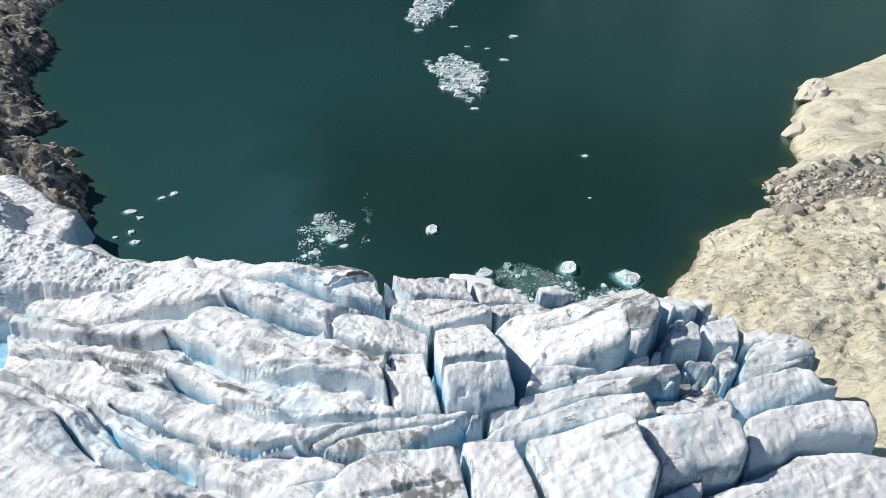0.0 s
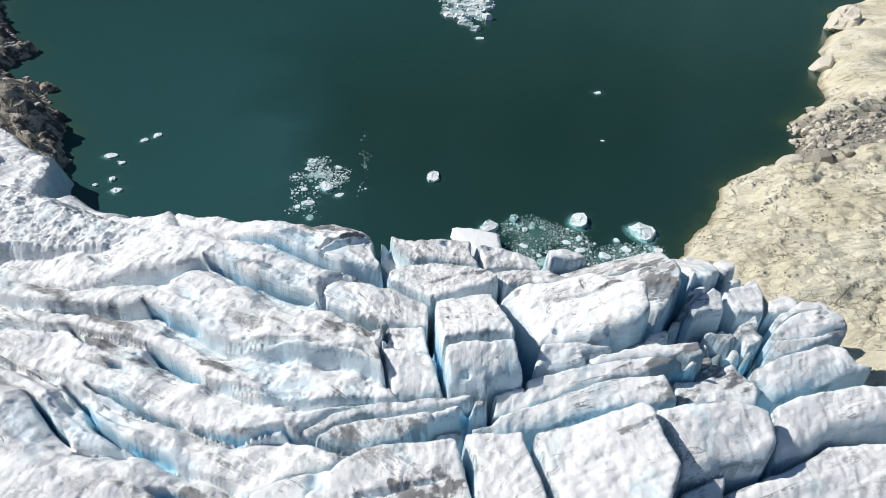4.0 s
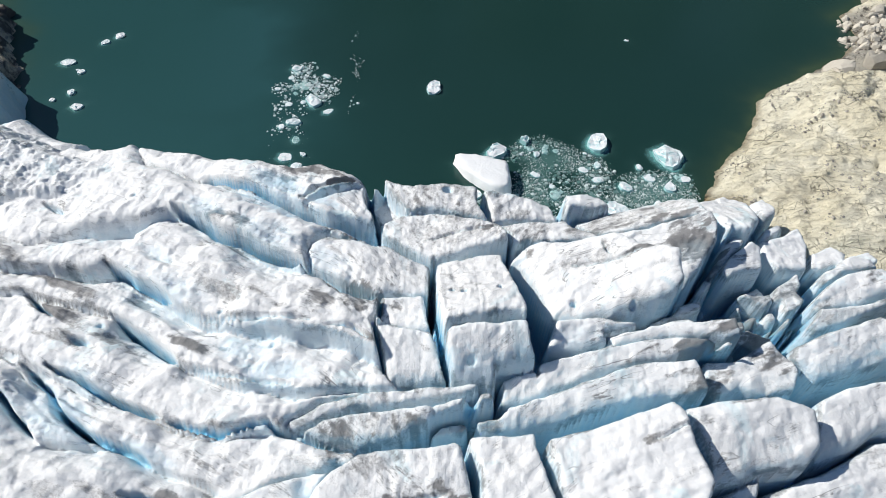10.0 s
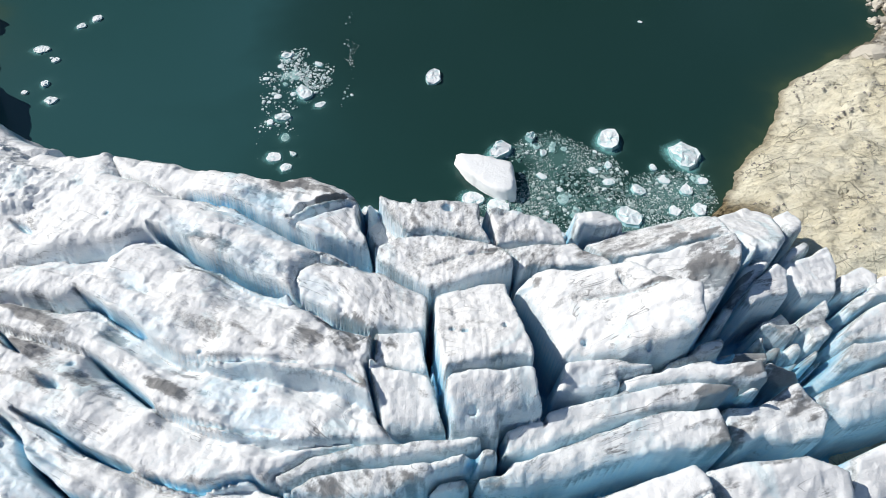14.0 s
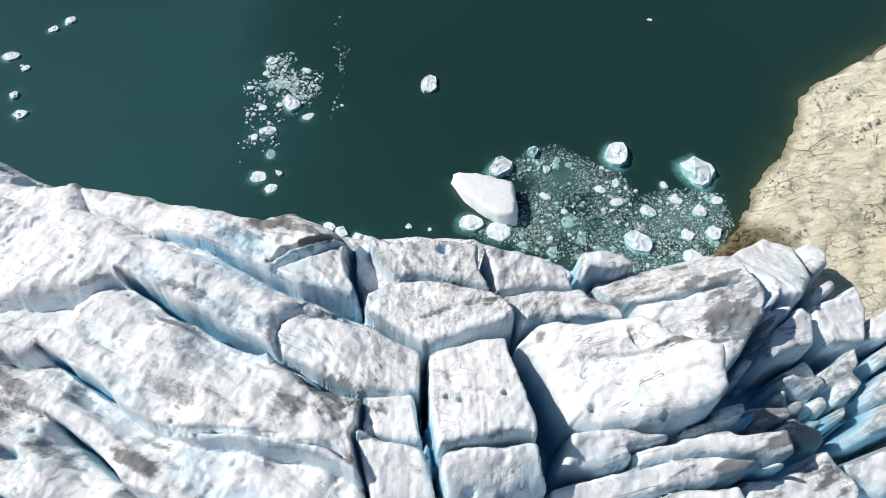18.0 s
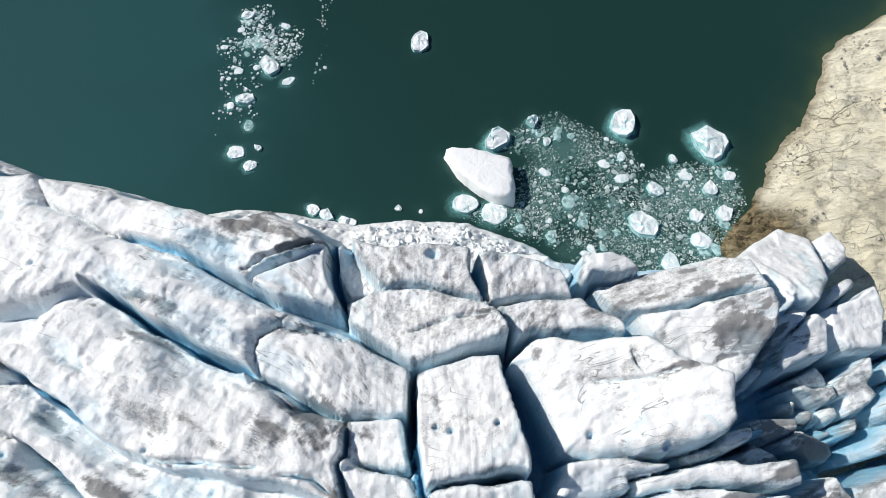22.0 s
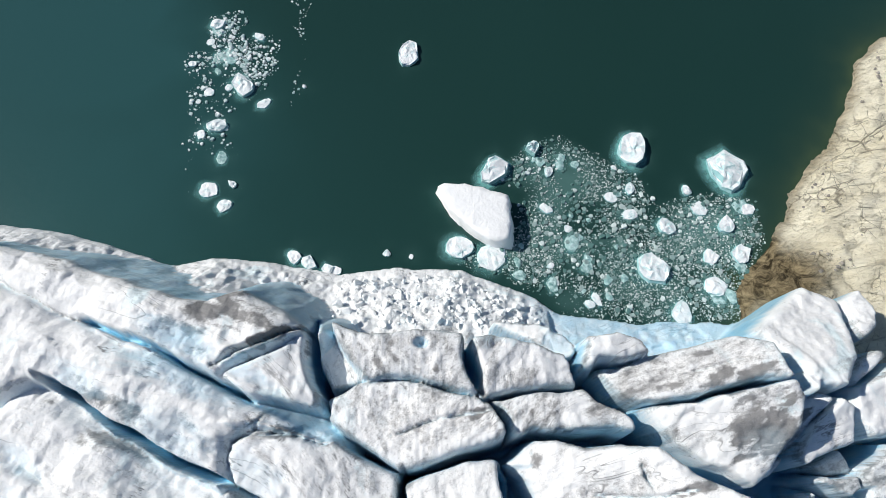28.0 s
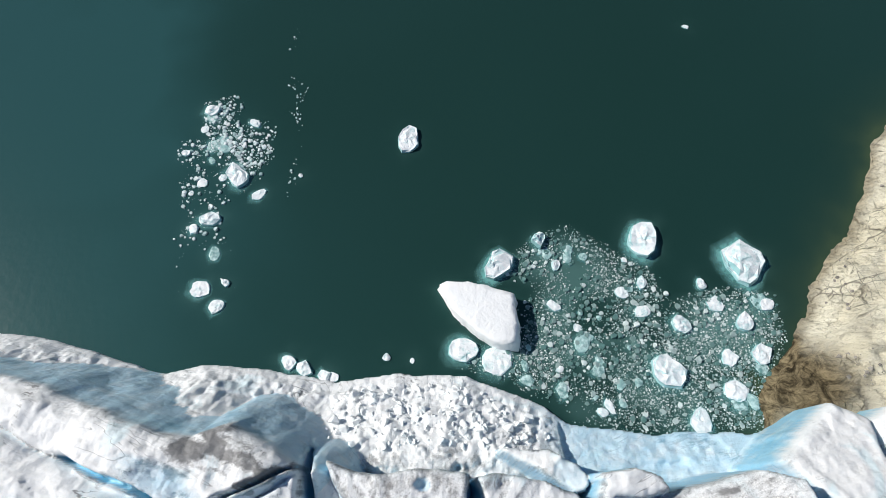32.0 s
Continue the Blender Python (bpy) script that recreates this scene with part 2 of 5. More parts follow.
d_col = dark_rock.mix(dark_rock.ramp(d_mid, 0.45, 0.57), (0.115, 0.11, 0.108), (0.66, 0.60, 0.49))
d_col = dark_rock.mix(dark_rock.ramp(d_big, 0.48, 0.64, 0.0, 0.5), d_col, (0.085, 0.083, 0.085))
dark_rock.colour(dark_rock.mix(dark_rock.ramp(d_fine, 0.48, 0.7, 0, 0.8), d_col, (0.14, 0.135, 0.13)))
dark_rock.bump((d_mid, 1.6), (d_fine, 0.6))
boulder_m = Mat("boulder_stone", 0.85, 0.25)
boulder_m.colour(boulder_m.mix(boulder_m.noise(1.2, 5, 0.65), boulder_m.mix(boulder_m.rand(), (0.36, 0.33, 0.275), (0.60, 0.555, 0.455)), boulder_m.mix(boulder_m.rand(), (0.50, 0.47, 0.41), (0.80, 0.75, 0.65))))
boulder_m.bump((boulder_m.noise(2.0, 5, 0.65), 0.15))
gravel_m = Mat("shore_gravel", 0.9, 0.2)
gravel_m.colour(gravel_m.mix(gravel_m.island(), (0.20, 0.19, 0.17), (0.52, 0.48, 0.41)))


# for the added slopes out of view that the lake mirrors
unseen_slopes_m = Mat("unseen_mountain_side", 0.9, 0.1)
unseen_slopes_m.colour(unseen_slopes_m.mix(unseen_slopes_m.noise(0.01, 6, 0.65), (0.035, 0.075, 0.068), (0.075, 0.12, 0.112)))


# ==== shape helpers ====
def hash2(i, j, seed):
    h = (i.astype(np.int64) * 374761393 + j.astype(np.int64) * 668265263 + seed * 974634777) & 0xFFFFFFFF
    h = ((h ^ (h >> 13)) * 1274126177) & 0xFFFFFFFF
    return ((h ^ (h >> 16)) & 0xFFFF) / 65535.0


def vnoise(x, y, seed=0):
    """Smooth noise, -1 to 1, of cell size 1."""
    i, j = np.floor(x), np.floor(y)
    u, v = x - i, y - j
    u, v = u * u * u * (u * (u * 6 - 15) + 10), v * v * v * (v * (v * 6 - 15) + 10)
    a, b = hash2(i, j, seed), hash2(i + 1, j, seed)
    c, d = hash2(i, j + 1, seed), hash2(i + 1, j + 1, seed)
    return ((a * (1 - u) + b * u) * (1 - v) + (c * (1 - u) + d * u) * v) * 2 - 1


def fbm(x, y, octaves=4, seed=0, gain=0.5):
    total, amp = 0.0, 1.0
    for k in range(octaves):
        c, s = math.cos(0.6 * k), math.sin(0.6 * k)
        total = total + amp * vnoise((x * c - y * s) * 2**k, (x * s + y * c) * 2**k, seed + k)
        amp *= gain
    return total


def ridged(x, y, octaves=4, seed=0):
    total, amp = 0.0, 0.6
    for k in range(octaves):
        total = total + amp * (1 - 2 * np.abs(vnoise(x * 2**k, y * 2**k, seed + k)))
        amp *= 0.5
    return total


def facets(x, y, seed, tilt, soft=0.0):
    """Broken planes of cell size 1, each tilted its own way."""
    i, j = np.floor(x).astype(int), np.floor(y).astype(int)
    best = np.full(x.shape, 1e9)
    out = np.zeros(x.shape)
    for a in (-1, 0, 1):
        for b in (-1, 0, 1):
            p, q = i + a, j + b
            u, v = x - p - hash2(p, q, seed), y - q - hash2(p, q, seed + 1)
            d = u * u + v * v
            plane = tilt * (u * (2 * hash2(p, q, seed + 2) - 1) + v * (2 * hash2(p, q, seed + 3) - 1))
            near_by = d < best
            out = np.where(near_by, plane, out)
            best = np.minimum(best, d)
    return out


def inside_distance(x, y, outline):
    """Signed distance to a closed outline: positive inside."""
    pts = np.array(outline, float)
    best = np.full(x.shape, 1e18)
    inside = np.zeros(x.shape, bool)
    for (ax, ay), (bx, by) in zip(pts, np.roll(pts, -1, 0)):
        ex, ey = bx - ax, by - ay
        t = np.clip(((x - ax) * ex + (y - ay) * ey) / (ex * ex + ey * ey + 1e-9), 0, 1)
        best = np.minimum(best, (x - ax - t * ex) ** 2 + (y - ay - t * ey) ** 2)
        if ay != by:
            inside ^= ((ay > y) != (by > y)) & (x < ex * (y - ay) / (by - ay) + ax)
    return np.where(inside, 1, -1) * np.sqrt(best)


def line_distance(x, y, line):
    best = np.full(x.shape, 1e18)
    for (ax, ay), (bx, by) in zip(line, line[1:]):
        ex, ey = bx - ax, by - ay
        t = np.clip(((x - ax) * ex + (y - ay) * ey) / (ex * ex + ey * ey + 1e-9), 0, 1)
        best = np.minimum(best, (x - ax - t * ex) ** 2 + (y - ay - t * ey) ** 2)
    return np.sqrt(best)


def smooth(a, b, x):
    t = np.clip((x - a) / (b - a), 0, 1)
    return t * t * (3 - 2 * t)


def mesh_object(name, verts, faces, material, parent=None, attrs=None, flat=False):
    me = bpy.data.meshes.new(name)
    me.from_pydata(np.asarray(verts).tolist(), [], np.asarray(faces).tolist() if isinstance(faces, np.ndarray) else faces)
    me.materials.append(material.m)
    if not flat:
        me.polygons.foreach_set("use_smooth", [True] * len(me.polygons))
    for key, values in (attrs or {}).items():
        me.attributes.new(key, "FLOAT", "POINT").data.foreach_set("value", np.ascontiguousarray(values, dtype=np.float32))
    me.update()
    ob = new(name, me)
    ob.parent = parent
    return ob


def grid_object(name, gx, gy, z, material, parent=None, attrs=None, keep=None):
    """A height sheet over the grid gx by gy; keep: which cells to build."""
    ny, nx = z.shape
    ids = np.arange(nx * ny).reshape(ny, nx)
    quads = np.stack([ids[:-1, :-1], ids[:-1, 1:], ids[1:, 1:], ids[1:, :-1]], -1)
    quads = quads.reshape(-1, 4) if keep is None else quads[keep]
    used, flat = np.unique(quads, return_inverse=True)
    verts = np.stack([gx.ravel()[used], gy.ravel()[used], z.ravel()[used]], 1)
    return mesh_object(name, verts, flat.reshape(-1, 4), material, parent, {k: v.ravel()[used] for k, v in (attrs or {}).items()})


def spaced(lo, a, b, hi, step, grow=1.12):
    """Coordinates dense from a to b, and ever wider apart out to lo and hi."""
    mid = list(np.arange(a, b + step / 2, step))
    d, x, right = step, mid[-1], []
    while x < hi:
        d *= grow
        x += d
        right.append(x)
    d, x, left = step, mid[0], []
    while x > lo:
        d *= grow
        x -= d
        left.append(x)
    return np.array(left[::-1] + mid + right)


# ==== shorelines ====
SHORE_EAST = [(43, 98), (45, 104), (46, 109), (52, 115), (56.5, 123), (61, 128.5), (69, 138.5), (72, 146), (76, 150), (85, 156), (91, 161), (102, 167), (109, 177), (109, 187), (117, 193), (130, 205),
              (133, 219), (144, 234), (150, 251), (164, 270), (177, 282), (177, 300), (218, 331), (258, 365), (400, 480), (700, 700)]
SHORE_WEST = [(-700, 1000), (-400, 700), (-275, 489), (-249, 406), (-205, 349), (-187, 293), (-166, 251), (-141, 229), (-143, 204), (-122, 199), (-101, 169), (-93, 155), (-92, 142), (-88, 120)]
ICE_FOOT = [(-160, 172), (-118, 164), (-104, 152), (-92, 143), (-88, 133), (-72, 127), (-58, 120), (-50, 119), (-41, 116.3), (-33, 113.3), (-27, 114.5), (-18, 113.8), (-9.4, 111.9), (-1.6, 112.6),
            (8, 112), (13.5, 109.5), (18, 107.7), (20.5, 105.7), (32, 104), (42.8, 103.7), (48.5, 105.5), (53, 109), (58, 106), (60, 100), (70, 95), (74, 86), (76, 75), (77, 36), (-160, 36)]
EAST_LAND = SHORE_EAST + [(1500, 700), (1500, 0), (43, 0)]
WEST_LAND = SHORE_WEST + [(-88, 0), (-1500, 0), (-1500, 1000)]

# ==== glacier ====
STEP = 0.2
ax_x, ax_y = np.arange(-128, 80, STEP), np.arange(42, 166, STEP)
GX, GY = np.meshgrid(ax_x, ax_y)
# the wavering of every edge
WX = GX + 0.28 * fbm(GX / 5.0, GY / 5.0, 3, 11, 0.42) + 0.025 * fbm(GX / 1.2, GY / 1.2, 3, 17)
WY = GY + 0.28 * fbm(GX / 5.0, GY / 5.0, 3, 31, 0.42) + 0.025 * fbm(GX / 1.2, GY / 1.2, 3, 37)
FOOT = inside_distance(WX, WY, ICE_FOOT)
bend = np.radians(-24 + 42 * smooth(-14, 18, GX))
along, across = GX * np.cos(bend) + GY * np.sin(bend), -GX * np.sin(bend) + GY * np.cos(bend)
UND = 0.85 * fbm(GX / 7, GY / 7, 3, 51)
FINE = 0.11 * fbm(GX / 1.5, GY / 1.5, 4, 71, 0.62) + 0.07 * ridged(along / 2.4, across / 0.8, 3, 72)
LUMP = ridged(GX / 4.2, GY / 3.4, 4, 75)
# long folds along the bent flow of the ice
FOLD = 0.75 * ridged(along / 16, across / 3.2, 3, 61)
# melt flutes down the sunny faces, and where the flanks are strong
FLUTE = 0.12 * ridged(along / 1.3 + 0.3 * fbm(along / 4, across / 4, 2, 66), across / 7, 3, 65)
WANE = np.clip(0.75 + 0.9 * fbm(along / 9, across / 9, 3, 67), 0.0, 1.6)
# flat broken faces, large and small
fx, fy = along + 0.8 * fbm(GX / 3, GY / 3, 3, 23), across + 0.8 * fbm(GX / 3, GY / 3, 3, 24)
FACET = 0.75 * facets(fx / 7.0, fy / 3.6, 25, 1.0) + 0.22 * facets(fx / 2.2, fy / 1.3, 35, 1.0)
RUBBLE = 0.75 * facets(GX / 1.5, GY / 1.3, 45, 1.0) + 0.4 * facets(GX / 0.75, GY / 0.7, 55, 1.0)
# the ice below the blocks: crevasse floors, and the broken apron down to the water
heap = ridged(GX / 3.5, GY / 3, 5, 91)
HEIGHT = np.minimum(3.0, 0.5 + FOOT * 0.3) + np.where(GX > 19, 0.3, 1.0) * smooth(96, 101, GY) * (np.clip((0.4 + 0.5 * smooth(-14, -24, GX)) * FOOT, 0, 6 + 5 * smooth(-14, -24, GX)) + (0.6 * heap + 0.6 * RUBBLE) * smooth(0, 2.5, FOOT))
HEIGHT = HEIGHT + (3.0 - 2.5 * smooth(34, 40, GX)) * smooth(101, 92, GY) * smooth(4, 14, FOOT)
HEIGHT = np.where(FOOT < 0, -0.6 + 3.0 * FOOT, HEIGHT + FINE)
BARE_SHADE = np.where(GY > 96, 0.08 + 0.6 * smooth(14, 22, GX), 1.0)
OWNER = np.zeros(GX.shape, int)
# grey rock dust, blown and washed into streaks
DUST_EDGE = 0.8 * fbm(along / 4, across / 1.3, 5, 141, 0.65)
DUST_SHADE = np.clip(-0.05 + 0.32 * fbm(along / 12, across / 5, 4, 131) + 0.34 * fbm(along / 5, across / 1.0, 4, 137, 0.65), 0, 0.5) * smooth(3, 9, FOOT) * (1 - 0.1 * smooth(-2, 12, GX))
BLOCKS = []


def serac(z, edge, sx, sy, outline, cap=6.0, soil_shade=0.0):
    """A standing block of ice with steep walls."""
    BLOCKS.append(("serac", z, edge * 0.55, sx, sy, outline, 0.2, 20.0, 0.3, 0.2, 0.34, cap, soil_shade))


def slope(z, edge, sx, sy, outline, cap=6.0, soil_shade=0.0):
    """A long fold of ice, steep on its up-valley side."""
    BLOCKS.append(("ice_slope", z, edge * 0.6, sx, sy, outline, 1.6, 6.0, 0.75, 0.5, 0.05, cap, soil_shade))


def front_slope(z, edge, sx, sy, outline, cap=6.0, soil_shade=0.0):
    """A fold of ice that falls away to the lake."""
    BLOCKS.append(("ice_slope", z, edge, sx, sy, outline, 0.4, 2.4, 0.6, 0.4, 0.05, cap, soil_shade))


serac(20.3, 1.2, 0.05, -0.36, [(0.3, 83.2), (2.8, 84.5), (6.4, 85.8), (9.7, 86.2), (10.5, 85.2), (11.1, 81.0), (11.3, 77.0), (11.5, 73.5), (9.5, 73.2), (7.4, 72.9), (4.4, 73.1), (2.5, 72.4), (1.2, 71.4), (0.4, 74.5), (0.1, 79.2)], soil_shade=0.25)
serac(19.6, 1.6, 0.00, 0.90, [(1.2, 72.0), (2.5, 72.6), (5.6, 73.1), (9.5, 73.4), (10.8, 73.5), (11.7, 72.4), (12.5, 70.6), (12.9, 69.2), (11.8, 68.8), (7.7, 68.5), (7.9, 67.3), (5.7, 67.4), (4.5, 67.5), (2.6, 67.6), (2.3, 68.6), (1.7, 70.5)])
serac(16.5, 1.2, 0.00, 0.10, [(-6.3, 79.4), (-4.1, 79.9), (-1.3, 80.0), (-0.4, 76.5), (0.1, 74.4), (-3.2, 74.9), (-6.3, 75.6)])
serac(16.6, 1.4, 0.00, 0.40, [(-6.9, 74.2), (-5.4, 74.7), (-2.5, 74.1), (0.2, 73.5), (1.2, 71.4), (2.0, 68.4), (-1.1, 68.2), (-4.7, 68.0), (-4.9, 70.2), (-6.0, 72.2)])
serac(20.2, 3.2, 0.40, 0.12, [(10.9, 85.7), (13.7, 87.8), (18.3, 86.8), (24.1, 87.0), (27.9, 83.9), (30.9, 82.1), (30.5, 79.2), (30.3, 76.5), (26.5, 75.8), (23.7, 76.0), (21.0, 75.7), (16.5, 75.7), (15.5, 76.1), (14.9, 78.7), (13.9, 81.9), (12.4, 84.6)], soil_shade=0.3)
serac(18.0, 1.6, 0.00, 0.60, [(14.6, 71.5), (15.5, 74.6), (21.1, 75.7), (22.6, 75.0), (26.0, 74.7), (21.5, 73.5), (22.0, 72.6), (19.4, 71.9), (16.8, 71.7)])
serac(17.7, 0.8, 0.00, 0.50, [(26.0, 75.9), (29.5, 76.9), (32.2, 77.8), (37.7, 78.6), (36.6, 77.3), (32.8, 76.3), (28.0, 75.4)])
serac(18.3, 1.0, 0.10, 0.40, [(21.2, 73.3), (27.4, 74.5), (35.0, 75.5), (37.2, 74.9), (37.5, 72.8), (34.6, 72.2), (32.2, 72.8), (28.5, 73.3), (24.6, 72.5), (22.4, 71.9)], soil_shade=0.25)
serac(17.3, 0.9, 0.06, 0.50, [(8.2, 68.4), (10.9, 69.1), (15.3, 69.9), (21.0, 71.2), (24.8, 71.9), (27.9, 72.4), (32.3, 72.3), (36.3, 71.4), (30.3, 71.1), (26.5, 69.8), (20.2, 68.3), (15.2, 67.3), (10.8, 66.0), (8.3, 65.9)])
serac(17.1, 1.0, 0.03, 0.50, [(5.0, 63.4), (8.7, 64.4), (14.8, 65.7), (21.0, 67.8), (25.9, 69.0), (30.9, 69.6), (31.6, 67.7), (31.8, 66.2), (26.9, 65.4), (20.8, 64.6), (14.7, 63.0), (7.5, 62.2), (5.0, 62.5)])
serac(15.3, 1.0, 0.00, 0.30, [(33.3, 71.0), (37.2, 70.7), (42.4, 73.6), (45.4, 70.8), (44.2, 68.1), (41.1, 67.6), (37.3, 68.0), (33.9, 66.7), (33.5, 68.9)], soil_shade=0.25)
serac(16.4, 1.0, 0.12, 0.50, [(-14.4, 61.7), (-11.7, 63.1), (-6.3, 63.6), (-2.1, 64.0), (2.6, 64.6), (7.5, 65.0), (7.6, 63.9), (4.4, 63.3), (0.2, 62.8), (-2.0, 62.1), (-3.3, 60.9), (-9.2, 60.1), (-12.8, 60.9)], soil_shade=0.38)
serac(15.8, 0.6, 0.08, 0.50, [(-16.9, 64.0), (-12.0, 65.5), (-7.1, 66.2), (-1.0, 66.4), (5.7, 66.7), (5.2, 66.1), (0.2, 65.7), (-5.9, 65.0), (-11.9, 63.8), (-15.5, 62.6)], soil_shade=0.45)
serac(14.6, 0.8, 0.00, 0.20, [(0.3, 63.7), (2.7, 64.0), (5.0, 64.3), (4.9, 62.4), (2.7, 62.2), (0.6, 62.0)])
serac(18.1, 1.0, 0.02, 0.05, [(-6.9, 99.8), (-4.2, 98.7), (0.1, 98.5), (3.8, 98.9), (6.3, 98.4), (7.1, 96.2), (7.8, 92.5), (4.9, 93.3), (2.5, 93.9), (-1.1, 94.2), (-3.0, 94.1), (-4.7, 95.8), (-6.5, 98.0)], soil_shade=0.5)
serac(17.6, 1.2, 0.12, -0.05, [(-7.7, 92.5), (-4.8, 93.9), (-3.1, 94.3), (2.5, 93.9), (6.6, 92.6), (8.8, 91.7), (10.4, 89.4), (10.6, 88.5), (7.6, 87.7), (4.7, 86.7), (1.3, 85.4), (0.3, 85.4), (-4.6, 88.8), (-6.6, 90.1)], soil_shade=0.42)
serac(14.4, 0.8, 0.10, 0.00, [(-8.8, 99.3), (-7.1, 99.3), (-5.1, 96.7), (-3.7, 95.1), (-5.7, 94.1), (-7.7, 93.5)], soil_shade=0.3)
serac(17.3, 0.9, -0.15, 0.00, [(7.3, 98.1), (9.3, 98.5), (14.3, 97.9), (18.0, 96.1), (19.5, 93.3), (14.6, 93.1), (10.8, 92.3), (8.6, 91.9), (7.8, 94.4)], soil_shade=0.25)
serac(17.3, 0.9, 0.02, 0.00, [(9.2, 92.0), (13.3, 92.9), (19.9, 92.9), (21.7, 91.8), (23.9, 90.6), (23.3, 89.0), (18.9, 89.0), (13.0, 88.6), (11.1, 88.5), (10.8, 89.7)], soil_shade=0.5)
serac(17.1, 0.8, -0.10, 0.00, [(19.7, 98.2), (23.2, 98.8), (25.6, 97.8), (26.3, 96.9), (23.4, 95.7), (19.9, 95.3), (19.8, 97.0)])
serac(12.3, 0.8, 0.00, -0.40, [(10.7, 101.5), (16.1, 101.4), (18.6, 99.7), (20.1, 97.4), (18.1, 96.9), (15.2, 99.3)])
serac(16.4, 0.9, 0.22, -0.25, [(20.9, 95.9), (24.1, 96.1), (30.2, 97.0), (35.7, 97.9), (38.9, 97.0), (39.4, 94.5), (39.9, 93.8), (34.7, 92.6), (30.7, 92.0), (24.5, 91.6), (23.4, 92.5), (22.1, 94.2)], soil_shade=0.5)
serac(17.8, 1.3, 0.18, 0.25, [(24.2, 91.3), (30.4, 91.8), (34.3, 92.3), (39.2, 93.4), (40.2, 91.5), (39.5, 88.7), (36.2, 84.7), (34.5, 83.3), (32.4, 84.1), (28.3, 87.0), (25.4, 90.2)], soil_shade=0.28)
serac(13.9, 1.8, -0.10, -0.50, [(39.5, 98.9), (43.6, 102.6), (48.3, 105.7), (50.5, 104.6), (52.0, 103.6), (50.8, 99.7), (49.4, 95.8), (46.6, 92.9), (43.2, 92.1), (41.9, 95.4), (41.2, 96.8)])
serac(11.7, 1.2, 0.00, -0.30, [(52.1, 103.4), (55.0, 105.1), (55.5, 101.8), (54.5, 100.0), (52.6, 98.7), (51.6, 99.5)])
serac(14.8, 0.8, -0.15, 0.10, [(46.3, 92.0), (48.0, 91.0), (47.0, 87.5), (42.6, 86.0), (39.9, 84.2), (40.0, 86.2), (42.6, 89.2)])
# shaded side of the block before it: the grey paints that shade
serac(13.7, 0.8, 0.30, 0.10, [(41.9, 95.5), (45.0, 92.7), (46.0, 91.6), (43.4, 89.6), (41.2, 86.6), (40.8, 84.6), (37.7, 84.1), (41.7, 89.0), (43.6, 92.9)], soil_shade=0.35)
serac(13.2, 1.0, -0.10, 0.10, [(49.4, 92.5), (54.1, 95.9), (56.0, 96.4), (56.4, 92.8), (54.5, 88.4), (50.4, 88.0), (49.0, 90.2)])
serac(12.3, 0.7, 0.00, -0.10, [(50.0, 93.7), (51.4, 95.8), (53.7, 97.2), (55.6, 96.8), (50.3, 93.0)])
serac(12.6, 0.9, -0.10, 0.20, [(47.2, 83.5), (52.3, 86.9), (53.5, 85.3), (52.0, 81.3), (49.0, 80.7), (47.6, 82.3)])
serac(10.9, 0.9, -0.10, 0.20, [(43.3, 82.6), (45.0, 83.2), (47.7, 83.5), (48.9, 82.3), (48.7, 80.9), (47.4, 79.7), (45.3, 80.9)])
# grey on these low blocks paints the deep shade they stand in
serac(9.9, 0.6, 0.00, 0.10, [(44.4, 85.0), (47.7, 86.7), (48.7, 84.2), (45.4, 83.7)], soil_shade=0.5)
serac(9.5, 0.5, 0.10, 0.20, [(38.2, 80.4), (43.7, 81.0), (43.8, 80.1), (40.2, 78.4)], soil_shade=0.55)
serac(10.4, 0.6, 0.00, 0.20, [(47.2, 77.4), (50.1, 80.1), (50.4, 79.0), (48.9, 76.8)], soil_shade=0.4)
serac(9.7, 0.8, 0.00, 0.30, [(41.7, 78.1), (44.0, 79.5), (47.5, 77.5), (48.1, 76.6), (44.3, 76.2)], soil_shade=0.6)
serac(8.9, 1.0, 0.00, 0.50, [(34.8, 77.6), (37.9, 78.2), (40.7, 77.0), (41.6, 75.9), (32.3, 75.5)], soil_shade=0.5)
serac(12.0, 0.9, 0.00, 0.20, [(43.5, 83.7), (48.2, 84.3), (48.8, 82.9), (47.2, 79.1), (46.5, 80.5), (44.5, 81.9)], soil_shade=0.45)
serac(12.5, 0.6, 0.00, 0.10, [(47.8, 79.1), (50.3, 81.1), (48.7, 77.5), (47.3, 76.2)])
serac(13.3, 0.6, -0.10, 0.30, [(47.9, 83.6), (51.7, 85.4), (56.9, 88.2), (55.7, 86.9), (52.4, 83.6), (48.6, 81.3), (47.6, 82.1)])
serac(15.2, 0.8, 0.00, 0.50, [(48.2, 76.2), (49.1, 78.0), (51.2, 78.9), (57.6, 79.8), (62.8, 81.3), (62.2, 80.4), (57.3, 78.8), (52.0, 77.0)])
serac(15.0, 1.2, 0.00, 0.40, [(50.7, 81.6), (53.6, 82.9), (57.6, 85.0), (62.5, 85.9), (64.1, 84.4), (64.4, 83.0), (59.0, 81.4), (52.8, 80.4)])
serac(13.2, 0.8, 0.00, 0.20, [(51.8, 84.6), (56.0, 88.0), (61.3, 90.3), (64.2, 89.8), (64.8, 88.9), (59.8, 87.7), (55.6, 85.3)])
serac(16.8, 1.5, 0.00, 0.50, [(45.3, 72.8), (50.2, 74.3), (57.0, 76.5), (58.8, 75.9), (59.8, 73.8), (61.9, 73.0), (54.1, 71.0), (47.6, 69.6), (45.0, 70.9)])
